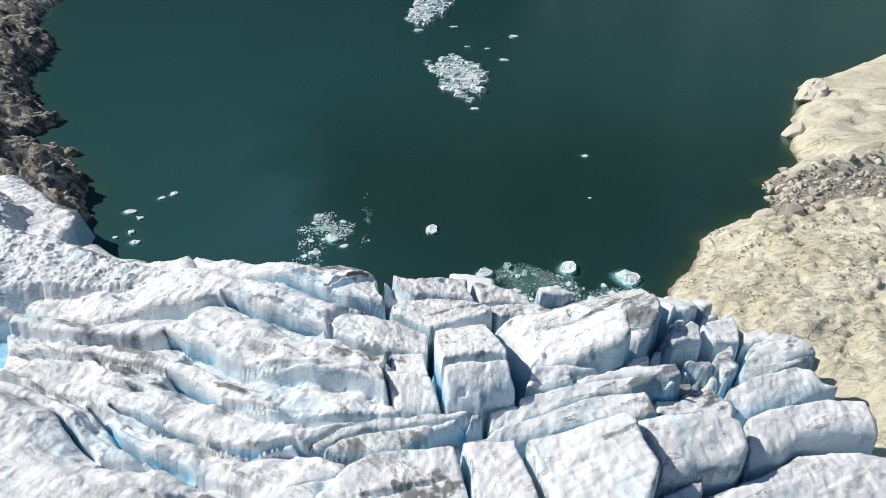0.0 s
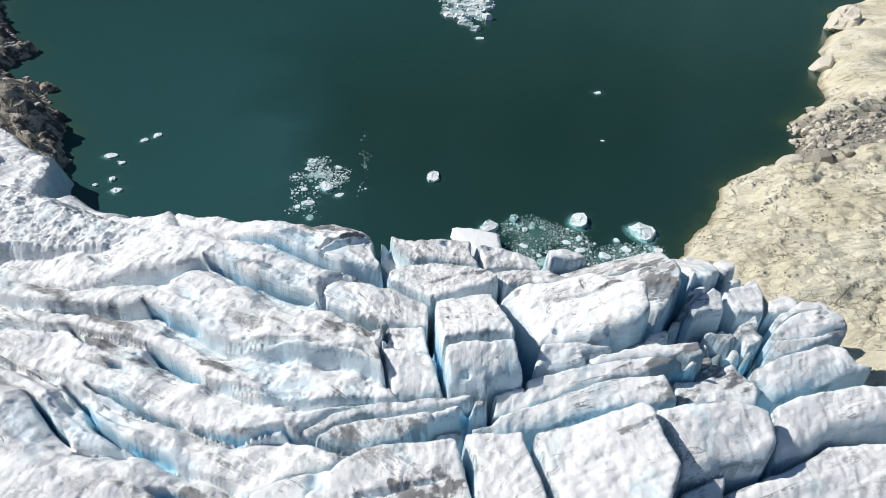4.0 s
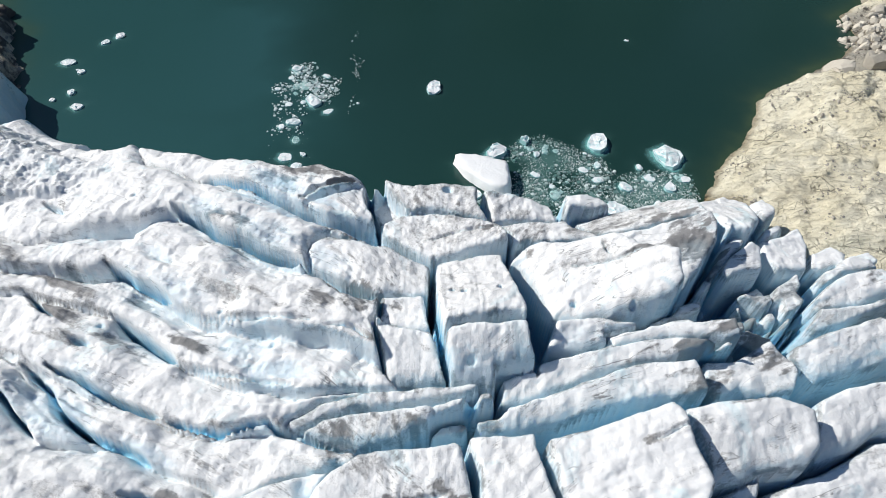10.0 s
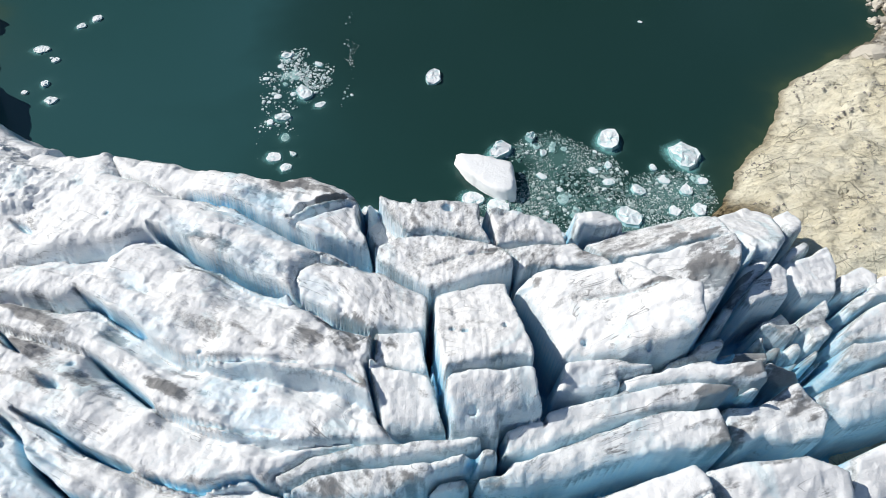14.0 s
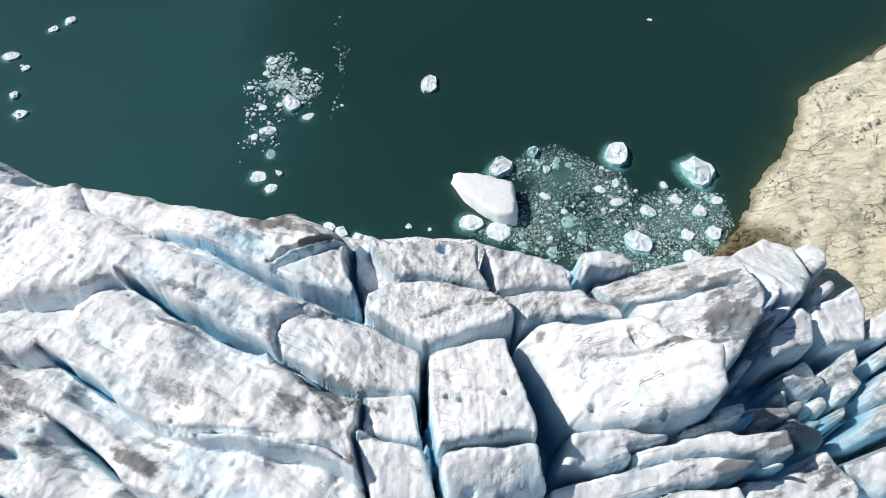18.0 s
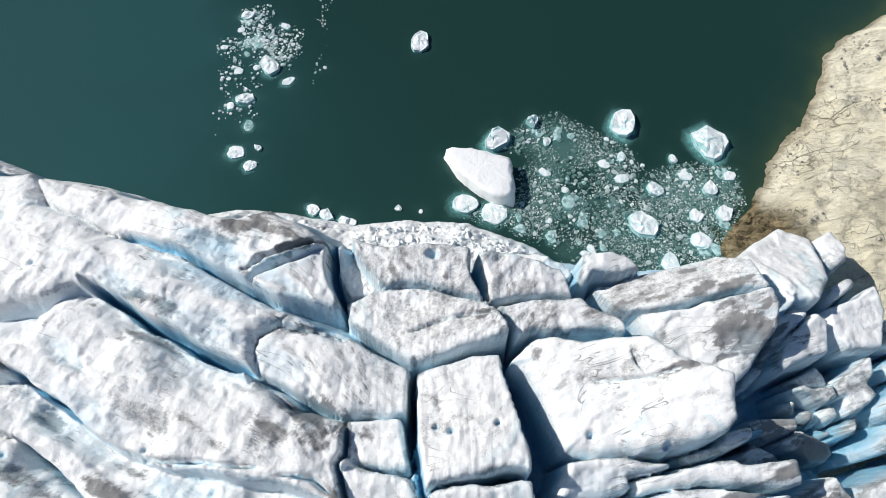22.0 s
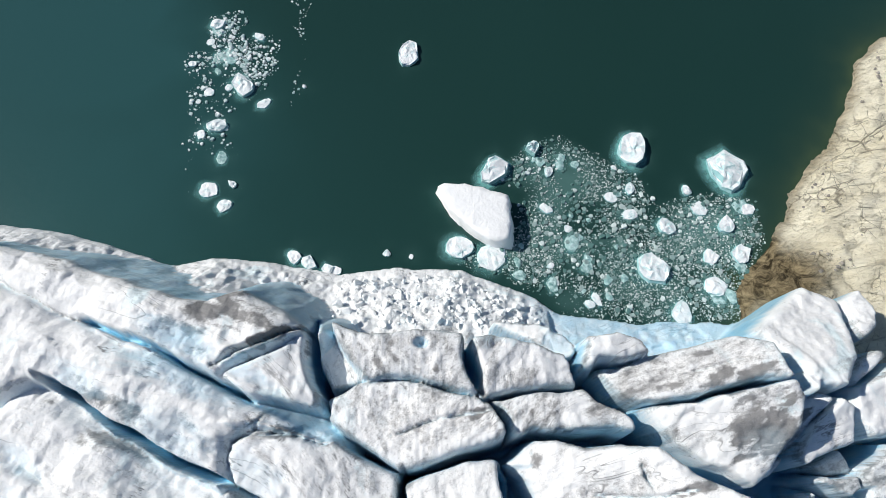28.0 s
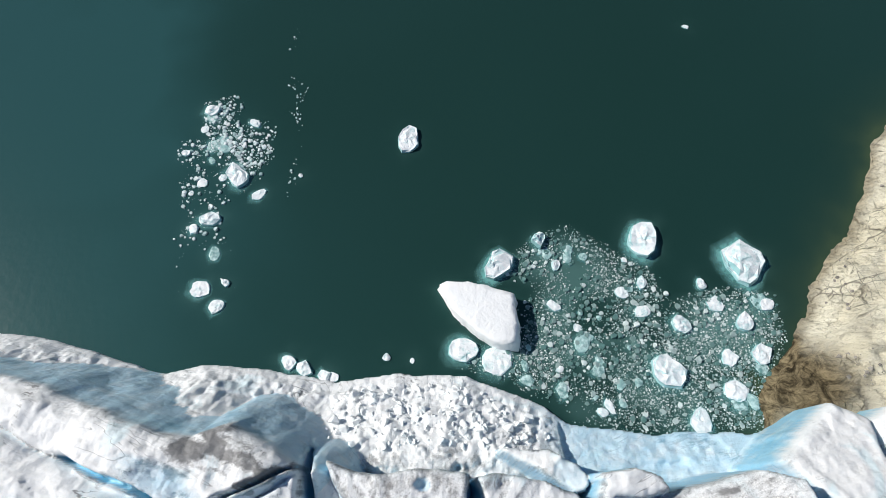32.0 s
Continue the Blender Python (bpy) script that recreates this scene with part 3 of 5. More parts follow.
serac(12.0, 0.9, 0.00, 0.00, [(57.1, 91.7), (61.0, 93.4), (62.3, 92.1), (61.4, 90.5), (57.1, 88.1), (56.0, 89.1)])
serac(10.5, 0.8, 0.00, 0.00, [(63.9, 92.8), (67.9, 94.0), (68.5, 92.4), (66.2, 90.8), (63.6, 91.3)])
serac(20.1, 1.2, 0.00, -0.15, [(3.8, 59.2), (11.6, 60.0), (11.9, 57.1), (12.3, 53.8), (12.8, 49.5), (12.4, 46.8), (5.6, 46.8), (5.6, 49.8), (4.8, 53.7)])
serac(21.1, 1.6, 0.12, 0.08, [(11.8, 58.8), (19.0, 60.3), (25.8, 62.4), (26.7, 61.2), (26.9, 58.1), (27.7, 54.1), (26.4, 51.7), (25.2, 49.3), (23.9, 45.4), (14.9, 45.7), (14.3, 50.0), (13.2, 53.7), (12.2, 56.9)])
serac(19.5, 1.8, 0.00, 0.50, [(27.9, 62.4), (30.9, 63.1), (37.7, 63.9), (41.4, 62.4), (41.0, 58.7), (39.6, 57.0), (34.3, 56.3), (28.8, 54.5), (29.7, 56.4), (29.8, 58.0), (28.6, 60.5)])
serac(18.8, 1.6, 0.00, 0.10, [(-13.3, 51.7), (-9.9, 55.6), (-7.0, 57.4), (-1.3, 58.4), (3.6, 59.0), (4.6, 55.6), (5.2, 50.6), (5.3, 47.4), (-14.6, 47.2)], soil_shade=0.3)
serac(18.7, 1.6, 0.00, 0.50, [(43.6, 64.0), (47.3, 65.5), (56.0, 67.1), (61.2, 67.2), (61.0, 62.4), (54.6, 62.2), (49.7, 61.3), (45.3, 59.3), (42.1, 58.3), (42.6, 60.7)])
serac(15.2, 2.0, 0.00, 0.40, [(34.9, 54.7), (42.1, 56.9), (49.7, 60.2), (54.6, 60.9), (63.5, 60.4), (59.7, 50.6), (36.6, 50.4)])
serac(15.4, 0.8, 0.00, 0.30, [(29.3, 54.6), (34.7, 55.9), (33.4, 53.0), (34.0, 48.6), (27.3, 48.5)])
serac(18.1, 0.9, -0.10, -0.10, [(-18.0, 95.0), (-13.3, 97.4), (-9.3, 99.6), (-8.1, 94.7), (-7.6, 91.4), (-11.0, 92.3), (-14.4, 92.7)], soil_shade=0.25)
front_slope(18.8, 1.0, 0.20, -0.04, [(-8.9, 99.2), (-13.0, 97.4), (-18.0, 95.1), (-20.0, 96.3), (-23.8, 97.3), (-29.9, 99.3), (-35.3, 101.9), (-46, 107), (-48.5, 111.2), (-39.2, 108.8), (-31, 106), (-24.4, 103.2), (-20.5, 102.4), (-17, 104), (-13.5, 102.0), (-10, 99)], cap=-0.21)
front_slope(17.6, 1.4, 0.20, -0.05, [(-36.0, 101.3), (-31.8, 100.1), (-25.9, 98.0), (-21.6, 95.7), (-18.5, 93.4), (-14.9, 91.4), (-10.3, 89.5), (-7.5, 88.2), (-8.8, 88.6), (-14.7, 89.5), (-16.5, 88.0), (-17.6, 84.5), (-22.0, 86.4), (-26.1, 88.9), (-30.4, 91.7), (-36.7, 95.4), (-42.6, 93.9), (-50.2, 92.4), (-58.1, 91.3), (-70.4, 94.6), (-84, 104), (-84, 112), (-70, 116), (-60.0, 114.5), (-49.5, 111.6), (-46.5, 107.3)], cap=0.04)
slope(16.4, 1.5, 0.07, -0.08, [(-72.8, 92.5), (-57.6, 90.6), (-50.7, 92.6), (-42.0, 90.2), (-38.6, 95.7), (-35.8, 94.6), (-31.1, 91.9), (-26.5, 88.7), (-22.3, 86.1), (-18.3, 84.4), (-16.0, 82.7), (-12.1, 80.0), (-10.8, 80.4), (-6.6, 79.0), (-6.2, 75.1), (-6.4, 71.1), (-8.6, 72.2), (-12.5, 72.9), (-16.4, 73.3), (-21.1, 74.0), (-25.3, 75.3), (-28.3, 76.5), (-32.3, 78.6), (-35.8, 80.8), (-40.3, 83.6), (-43.7, 85.8), (-45.2, 84.9), (-50.6, 85.6), (-55.3, 86.0), (-70.3, 88.5)])
serac(17.0, 1.4, -0.06, 0.00, [(-16.7, 88.3), (-14.7, 89.6), (-10.4, 89.4), (-7.4, 88.6), (-4.4, 86.6), (-0.1, 84.6), (0.2, 82.1), (-0.8, 80.3), (-6.8, 80.2), (-11.1, 82.2), (-13.3, 83.4), (-15.5, 84.6), (-16.8, 86.6)], soil_shade=0.28)
slope(14.6, 1.5, 0.05, -0.10, [(-71.8, 88.9), (-56.7, 86.6), (-52.0, 86.3), (-46.6, 85.8), (-45.0, 86.7), (-36.8, 81.4), (-29.1, 76.7), (-26.1, 75.8), (-21.8, 74.7), (-17.0, 74.0), (-13.0, 73.7), (-7.6, 72.1), (-4.8, 68.4), (-5.0, 67.3), (-9.6, 66.9), (-14.4, 66.5), (-18.2, 66.9), (-22.1, 67.6), (-27.0, 69.4), (-29.5, 70.3), (-34.0, 73.3), (-37.8, 76.3), (-41.6, 78.9), (-49.5, 80.8), (-54.8, 82.7), (-69.2, 84.8)])
slope(13.8, 1.5, 0.05, -0.05, [(-69.4, 84.4), (-54.8, 82.2), (-49.8, 80.8), (-42.7, 79.0), (-38.1, 76.1), (-34.5, 73.4), (-29.6, 70.3), (-27.3, 69.4), (-22.4, 67.6), (-14.7, 66.5), (-7.2, 66.7), (-12.1, 65.5), (-15.5, 64.0), (-19.0, 63.0), (-23.0, 62.2), (-27.4, 62.8), (-30.7, 63.8), (-34.6, 66.0), (-37.4, 66.8), (-42.3, 69.4), (-46.9, 71.1), (-51.0, 74.0), (-66.2, 79.0)])
slope(13.8, 1.4, 0.03, 0.05, [(-84.6, 84.7), (-68.7, 78.8), (-58.9, 75.1), (-53.0, 72.3), (-47.1, 69.2), (-41.6, 66.3), (-37.3, 65.4), (-33.1, 64.2), (-28.3, 62.1), (-22.7, 61.7), (-19.4, 62.3), (-17.1, 61.8), (-10.8, 60.0), (-8.9, 59.7), (-11.2, 58.0), (-17.0, 57.0), (-21.2, 55.2), (-23.6, 57.0), (-29.3, 58.8), (-31.6, 59.5), (-35.5, 61.3), (-38.1, 61.6), (-43.4, 65.5), (-48.1, 68.9), (-53.3, 72.3), (-58.7, 74.7), (-68.3, 78.1), (-83.7, 83.4)])
slope(13.2, 1.3, 0.00, 0.00, [(-72.0, 77.5), (-58.9, 74.7), (-53.3, 72.5), (-48.2, 69.2), (-43.7, 65.7), (-38.4, 61.8), (-44.8, 62.0), (-48.4, 65.0), (-54.0, 69.9), (-59.3, 72.6)])
slope(13.7, 1.5, 0.00, 0.10, [(-84.2, 80.4), (-69.2, 74.5), (-55.8, 70.0), (-51.8, 67.4), (-45.3, 62.2), (-44.2, 61.4), (-38.2, 61.2), (-35.4, 60.9), (-28.6, 58.3), (-22.8, 56.2), (-21.5, 52.8), (-21.7, 48.4), (-63.0, 48.1)])
serac(14.5, 1.2, 0.00, 0.20, [(-20.7, 54.5), (-16.7, 56.1), (-11.0, 57.1), (-10.2, 57.8), (-12.6, 54.3), (-14.2, 52.3), (-15.4, 48.0), (-19.9, 48.0)])
front_slope(9.5, 2.2, 0.00, 0.00, [(-104.5, 118.1), (-93.7, 125.3), (-86.1, 123.5), (-75.8, 125.3), (-69.6, 121.2), (-61.5, 117.4), (-64.7, 112.3), (-66.8, 105.6), (-73.5, 99.4), (-86.8, 90.9)])
slope(9.0, 2.5, 0.00, 0.00, [(-150.2, 162.2), (-119.2, 161.5), (-114.7, 161.8), (-102.1, 150.1), (-89.5, 141.0), (-86.5, 132.3), (-86.2, 125.6), (-95.1, 121.6), (-118.9, 120.7)])


def window(outline, margin=8):
    pts = np.array(outline)
    lo, hi = pts.min(0) - margin, pts.max(0) + margin
    i0, i1 = np.searchsorted(ax_x, (lo[0], hi[0]))
    j0, j1 = np.searchsorted(ax_y, (lo[1], hi[1]))
    return np.s_[j0:j1, i0:i1]


# which block lies nearest at each place, and which next
FIRST, NEXT = np.full(GX.shape, -1e3), np.full(GX.shape, -1e3)
dist = []
for n, (name, z, edge, sx, sy, outline, grow, wall, und, fold, gap, cap, soil_shade) in enumerate(BLOCKS, 1):
    w = window(outline)
    d = inside_distance(WX[w], WY[w], outline)
    dist.append(d)
    won = d > FIRST[w]
    NEXT[w] = np.where(won, FIRST[w], np.maximum(NEXT[w], d))
    OWNER[w] = np.where(won, n, OWNER[w])
    FIRST[w] = np.where(won, d, FIRST[w])
NEAREST, OWNER = OWNER, np.zeros(GX.shape, int)
for n, (name, z, edge, sx, sy, outline, grow, wall, und, fold, gap, cap, soil_shade) in enumerate(BLOCKS, 1):
    w, pts = window(outline), np.array(outline)
    c, tall, half = pts.mean(0), wall > 8, max(1.0, np.ptp(pts[:, 1]) / 2)
    d = dist[n - 1]
    other = np.where(NEAREST[w] == n, NEXT[w], FIRST[w])
    d = np.minimum(d + grow, (d - other) / 2 - gap * np.clip(0.7 + 1.2 * UND[w], 0.1, 2))
    face = np.gradient(inside_distance(GX[w], GY[w], outline), STEP, axis=0)
    lean, north = np.clip(face, 0, 1), np.clip(-face, 0, 1)
    rim = edge * (1 + (0.9 if tall else 0.4) * lean**2 + (0 if tall else 1.8) * north)
    t = np.clip(1 - d / rim, 0, 1)
    steep = wall if tall or wall < 3 else wall * (1 - 0.62 * north)
    drop = rim * 0.75 * (1 - np.sqrt(np.clip(1 - t * t, 0, 1))) + np.clip(-d, 0, None) * steep
    v = GY[w] - c[1]
    if sy > 0.3:
        # the face towards the valley head bends down
        q = np.clip(v / half, -1.3, 1.3)
        v = half * (q - 0.45 * q * q + 0.15)
    top = z + np.clip(sx * (GX[w] - c[0]), -6, cap) + np.clip(sy * v, -6, 6) + und * UND[w] + fold * FOLD[w]
    flank = north * WANE[w] * np.clip(1 - d / 4.5, 0, 1) ** 1.4 if not tall and wall > 3 else 0 * d
    h = top - drop - 1.8 * flank + FINE[w] + (0.07 if tall else 0.24) * LUMP[w] + FLUTE[w] * lean + (0.2 if tall else 0.3) * FACET[w]
    more = h > HEIGHT[w]
    HEIGHT[w] = np.where(more, h, HEIGHT[w])
    OWNER[w] = np.where(more, n, OWNER[w])
    tint = (0.95 if tall else 0.7) * smooth(0.6, 3.2, drop) * (1 - 0.3 * lean)
    # blue shade painted on the north flanks and along the block rims
    tint = np.maximum(tint, np.clip(0.16 * flank + (0.16 * smooth(1.2, 0, d) if tall else 0.0), 0, 0.8))
    DUST_SHADE[w] = np.where(more & (drop < 1.5), np.maximum(DUST_SHADE[w], (0.8 if tall else 0.6) * smooth(0.75, 0.0, d + 0.3 * DUST_EDGE[w]) * np.clip(1.5 - WANE[w], 0, 1)), DUST_SHADE[w])
    BARE_SHADE[w] = np.where(more, tint, BARE_SHADE[w])
    # grey of the tops: dirt, and painted shade on the eastern blocks
    if soil_shade:
        DUST_SHADE[w] = np.where(more & (drop < 1.2), np.maximum(DUST_SHADE[w], soil_shade * (0.8 + 0.9 * DUST_EDGE[w])), DUST_SHADE[w])


# steep south faces, bare of crust, also get their blue shade painted in
BARE_SHADE = np.maximum(BARE_SHADE, 0.42 * smooth(0.55, 1.5, np.gradient(HEIGHT, STEP, axis=0)) * (GX > -22))


def crack(width, depth, line):
    """A narrow split in the ice along a line."""
    pts = np.array(line)
    w = window(line, 4)
    d = line_distance(WX[w], WY[w], line)
    ends = np.minimum(np.hypot(GX[w] - pts[0, 0], GY[w] - pts[0, 1]), np.hypot(GX[w] - pts[-1, 0], GY[w] - pts[-1, 1]))
    thin = 0.3 + 0.7 * smooth(0, 2.5, ends)
    cut = depth * thin * np.clip(1.15 - d / (0.5 * width * thin), 0, 1) ** 0.6
    HEIGHT[w] -= cut
    BARE_SHADE[w] = np.maximum(BARE_SHADE[w], min(1.0, depth / 3) * smooth(0.15, 0.6, cut / depth))
    DUST_SHADE[w] = np.maximum(DUST_SHADE[w], 0.75 * smooth(0.9, 0.1, d + 0.5 * DUST_EDGE[w]) * WANE[w] * (cut < 0.5 * depth))


def melt_hole(x, y, r, depth):
    r *= 0.65
    d = np.hypot(WX - x, 1.3 * (WY - y))
    near_by = d < r
    HEIGHT[near_by] -= (depth * (1 - (d / r) ** 2))[near_by]
    BARE_SHADE[near_by] = 0.5


def turned(x, y, rx, ry, turn):
    c, s = math.cos(radians(turn)), math.sin(radians(turn))
    u, v = (GX - x) * c + (GY - y) * s, -(GX - x) * s + (GY - y) * c
    return np.hypot(u / rx, v / ry)


def dust_shade(x, y, rx, ry, amount, turn=0.0):
    """A patch of grey rock dust lying on the ice; in the east it also paints shade."""
    global DUST_SHADE
    DUST_SHADE = np.maximum(DUST_SHADE, 1.1 * amount * smooth(1.45, 0.1, turned(x, y, rx, ry, turn) + DUST_EDGE))


def bare_shade_patch(x, y, rx, ry, amount, turn=0.0):
    """A hollow where the crust has melted off the blue ice; one call paints shade."""
    global BARE_SHADE, DUST_SHADE
    m = smooth(1.25, 0.35, turned(x, y, rx, ry, turn) + 0.35 * DUST_EDGE)
    HEIGHT[:] -= 0.5 * m
    BARE_SHADE = np.maximum(BARE_SHADE, amount * m)
    DUST_SHADE = DUST_SHADE * (1 - 0.6 * m)


crack(0.45, 5, [(-18.8, 95.8), (-14.9, 97.6), (-9.4, 99.9)])
crack(1.0, 8, [(-9.8, 101.9), (-9.0, 96.9), (-7.9, 92.3)])
crack(1.5, 7, [(6.8, 98.9), (7.6, 95.7), (8.6, 92.6)])
crack(0.35, 4, [(8.6, 92.3), (9.9, 90.7), (10.8, 88.9)])
crack(2.1, 8, [(17.9, 96.2), (20.7, 92.7), (24.1, 90.8), (26.0, 87.3), (30.1, 84.3), (33.9, 83.1)])
crack(0.3, 0.9, [(-1.6, 88.4), (2.5, 89.7), (6.6, 90.4), (10.2, 90.9)])
crack(1.3, 9, [(9.8, 86.4), (10.8, 82.5), (11.8, 78.0), (12.4, 75.6)])
crack(1.0, 9, [(0.6, 85.3), (0.2, 80.9), (-0.4, 75.8)])
crack(0.3, 1.2, [(-16.6, 88.0), (-14.5, 89.0), (-12.8, 91.3)])
crack(0.3, 0.9, [(-15.1, 88.7), (-12.2, 88.9), (-9.6, 89.6)])
crack(0.3, 1.1, [(17.3, 83.1), (20.4, 82.4), (24.1, 82.6), (28.0, 83.4)])
crack(0.4, 1.2, [(22.5, 85.9), (23.0, 84.2), (23.7, 82.6)])
crack(0.2, 0.5, [(28.9, 94.5), (32.8, 94.9), (36.6, 95.5)])
crack(0.25, 0.9, [(12.5, 88.7), (13.0, 86.9), (13.3, 85.6)])
crack(1.4, 9, [(12.0, 75.2), (12.4, 72.0), (12.9, 68.9)])
crack(0.9, 8, [(0.1, 83.9), (0.4, 76.5), (1.7, 70.7), (2.4, 67.8)])
crack(0.5, 5, [(-6.6, 79.8), (-6.3, 75.8), (-6.9, 74.9), (-4.7, 67.8)])
crack(0.5, 6, [(7.8, 67.1), (7.9, 64.2)])
crack(0.5, 3, [(32.5, 70.2), (32.5, 66.4)])
crack(0.6, 6, [(3.8, 60.8), (4.3, 57.8)])
crack(0.8, 7, [(11.1, 61.2), (12.8, 57.3)])
crack(1.0, 7, [(-37.7, 95.9), (-33.5, 93.3), (-26.5, 89.0), (-22.4, 86.6), (-17.9, 85.1), (-16.2, 84.2)])
crack(0.7, 3.5, [(-35.7, 101.8), (-31.3, 100.4), (-26.2, 98.3), (-22.7, 96.4), (-18.5, 94.3), (-15.1, 92.3)])
crack(0.3, 1.2, [(-16.1, 84.0), (-12.4, 80.9), (-11.0, 81.3), (-6.8, 80.0)])
crack(0.6, 5, [(-44.7, 86.5), (-40.4, 83.8), (-36.4, 81.3), (-33.3, 79.3)])
crack(0.35, 1.6, [(-32.8, 78.7), (-29.0, 76.8), (-26.1, 75.8), (-21.9, 75.0), (-17.2, 74.7), (-13.1, 74.5)])
crack(0.3, 1.0, [(-53.3, 85.3), (-49.1, 85.4), (-44.7, 84.4)])
crack(0.35, 2.2, [(-12.9, 74.0), (-9.0, 73.5), (-6.7, 72.1)])
crack(0.7, 5, [(-41.9, 78.9), (-37.7, 76.0), (-35.0, 73.7), (-30.4, 70.9)])
crack(0.4, 1.6, [(-29.6, 70.2), (-24.8, 68.9), (-20.7, 67.9), (-15.0, 67.1)])
crack(0.7, 5, [(-47.6, 71.3), (-42.5, 69.4), (-37.7, 66.7), (-31.1, 63.9)])
crack(0.55, 3.2, [(-30.9, 63.7), (-27.8, 62.9), (-23.4, 62.2), (-19.9, 63.0), (-18.4, 63.3), (-15.4, 61.7), (-11.5, 60.2)])
crack(0.7, 3, [(-51.6, 72.1), (-44.9, 66.9), (-41.6, 64.0), (-38.5, 62.2), (-34.1, 60.7), (-30.3, 59.0)])
crack(0.6, 4, [(-55.4, 82.7), (-49.1, 78.1)])
crack(1.1, 1.8, [(-46.3, 75.6), (-41.8, 73.5)])
crack(0.4, 0.9, [(-38.2, 86.8), (-33.4, 84.1)])
crack(1.0, 1.5, [(-59.4, 99.2), (-53.8, 96.0)])
crack(0.7, 4, [(-45.8, 66.9), (-41.8, 64.4), (-38.2, 61.9)])
crack(0.7, 4, [(-55.2, 69.9), (-50.6, 66.8), (-45.3, 62.3)])
crack(1.4, 3, [(-33.1, 55.8), (-28.7, 54.4), (-24.7, 52.5)])
crack(0.5, 1.2, [(-8.9, 51.8), (-3.6, 52.5), (0.6, 53.3), (2.4, 53.8)])
crack(0.35, 0.8, [(22.2, 57.9), (25.0, 59.2), (27.9, 60.4)])
bare_shade_patch(-18.5, 68.9, 5.1, 2.3, 0.45, 0)
bare_shade_patch(-43.5, 64.8, 8.6, 3.4, 0.41, -38)
bare_shade_patch(-41.5, 68.5, 7.0, 2.1, 0.34, -30)
# blue shade painted on the flank of the front fold
bare_shade_patch(-23.1, 98.6, 5.0, 1.8, 0.52, -20)
bare_shade_patch(-33.1, 94.8, 5.0, 1.4, 0.38, -25)
bare_shade_patch(-37.5, 74.8, 5.4, 1.9, 0.26, -35)
bare_shade_patch(-22.6, 95.3, 7.3, 2.4, 0.49, -28)
bare_shade_patch(-22.8, 88.1, 7.2, 3.9, 0.38, -35)
bare_shade_patch(-35.8, 80.5, 9.1, 3.3, 0.34, -25)
bare_shade_patch(-14.2, 85.6, 4.9, 2.3, 0.30, -40)
bare_shade_patch(-37.4, 87.0, 3.2, 1.5, 0.34, -28)
bare_shade_patch(-15.5, 94.9, 3.9, 1.0, 0.38, -30)
bare_shade_patch(-21.5, 72.7, 5.6, 2.7, 0.41, 0)
bare_shade_patch(-51.1, 64.6, 5.3, 3.7, 0.38, -40)
bare_shade_patch(-47.0, 66.8, 6.1, 2.2, 0.30, -40)
bare_shade_patch(-31.0, 59.6, 5.4, 1.3, 0.38, -28)
bare_shade_patch(-12.7, 54.6, 1.3, 3.6, 0.41, 20)
bare_shade_patch(17.9, 99.0, 2.0, 1.9, 0.45, -40)
bare_shade_patch(31.5, 100.0, 4.4, 0.8, 0.52, 0)
bare_shade_patch(18.4, 73.5, 2.7, 1.3, 0.26, 0)
bare_shade_patch(36.5, 86.4, 2.7, 2.3, 0.22, 0)
melt_hole(4.9, 69.1, 0.9, 1.2)
melt_hole(4.1, 77.6, 0.8, 1.0)
melt_hole(2.5, 78.0, 0.6, 0.8)
melt_hole(8.7, 78.3, 0.6, 1.2)
melt_hole(18.1, 77.6, 0.8, 1.4)
melt_hole(25.0, 76.2, 0.9, 1.2)
melt_hole(-19.5, 72.4, 0.8, 0.6)
melt_hole(-43.9, 97.6, 0.6, 0.8)
melt_hole(-26.3, 76.5, 0.5, 0.9)
melt_hole(-42.7, 77.0, 0.8, 0.5)
melt_hole(-26.6, 75.8, 0.4, 1.0)
melt_hole(2.3, 97.5, 1.1, 1.0)
melt_hole(5.9, 100.1, 0.8, 1.0)
dust_shade(37.3, 89.6, 3.5, 5.0, 1.00, -30)
# this grey also paints the deep shade of the eastern jumble
dust_shade(43.6, 81.2, 6.0, 4.0, 1.00, 0)
dust_shade(37.8, 74.4, 4.0, 2.0, 1.00, 10)
dust_shade(4.6, 99.6, 6.0, 3.0, 0.55, 0)
dust_shade(10.6, 93.7, 9.0, 2.0, 0.55, 0)
dust_shade(32.7, 98.0, 8.0, 2.0, 0.50, 10)
dust_shade(42.2, 70.4, 3.0, 2.0, 0.90, 0)
dust_shade(31.4, 71.2, 4.0, 1.2, 0.90, 10)
dust_shade(3.1, 78.0, 4.0, 1.5, 0.50, 0)
dust_shade(-48.2, 83.2, 7.0, 1.6, 0.75, -22)
dust_shade(-39.3, 80.6, 6.0, 1.0, 0.80, -28)
dust_shade(-26.5, 80.3, 8.0, 1.6, 0.60, -25)
dust_shade(-6.7, 78.9, 2.5, 2.2, 0.90, -10)
dust_shade(-48.8, 78.7, 5.0, 1.2, 0.80, -22)
dust_shade(-9.9, 80.1, 3.2, 1.6, 0.90, -10)
dust_shade(-29.3, 72.8, 2.6, 2.6, 0.85, -30)
dust_shade(-38.7, 73.9, 5.0, 1.6, 0.70, -25)
dust_shade(-45.9, 74.8, 4.0, 1.4, 0.70, -20)
dust_shade(-9.7, 61.7, 3.5, 1.8, 0.80, 10)
dust_shade(-2.1, 62.5, 2.4, 1.2, 0.80, 0)
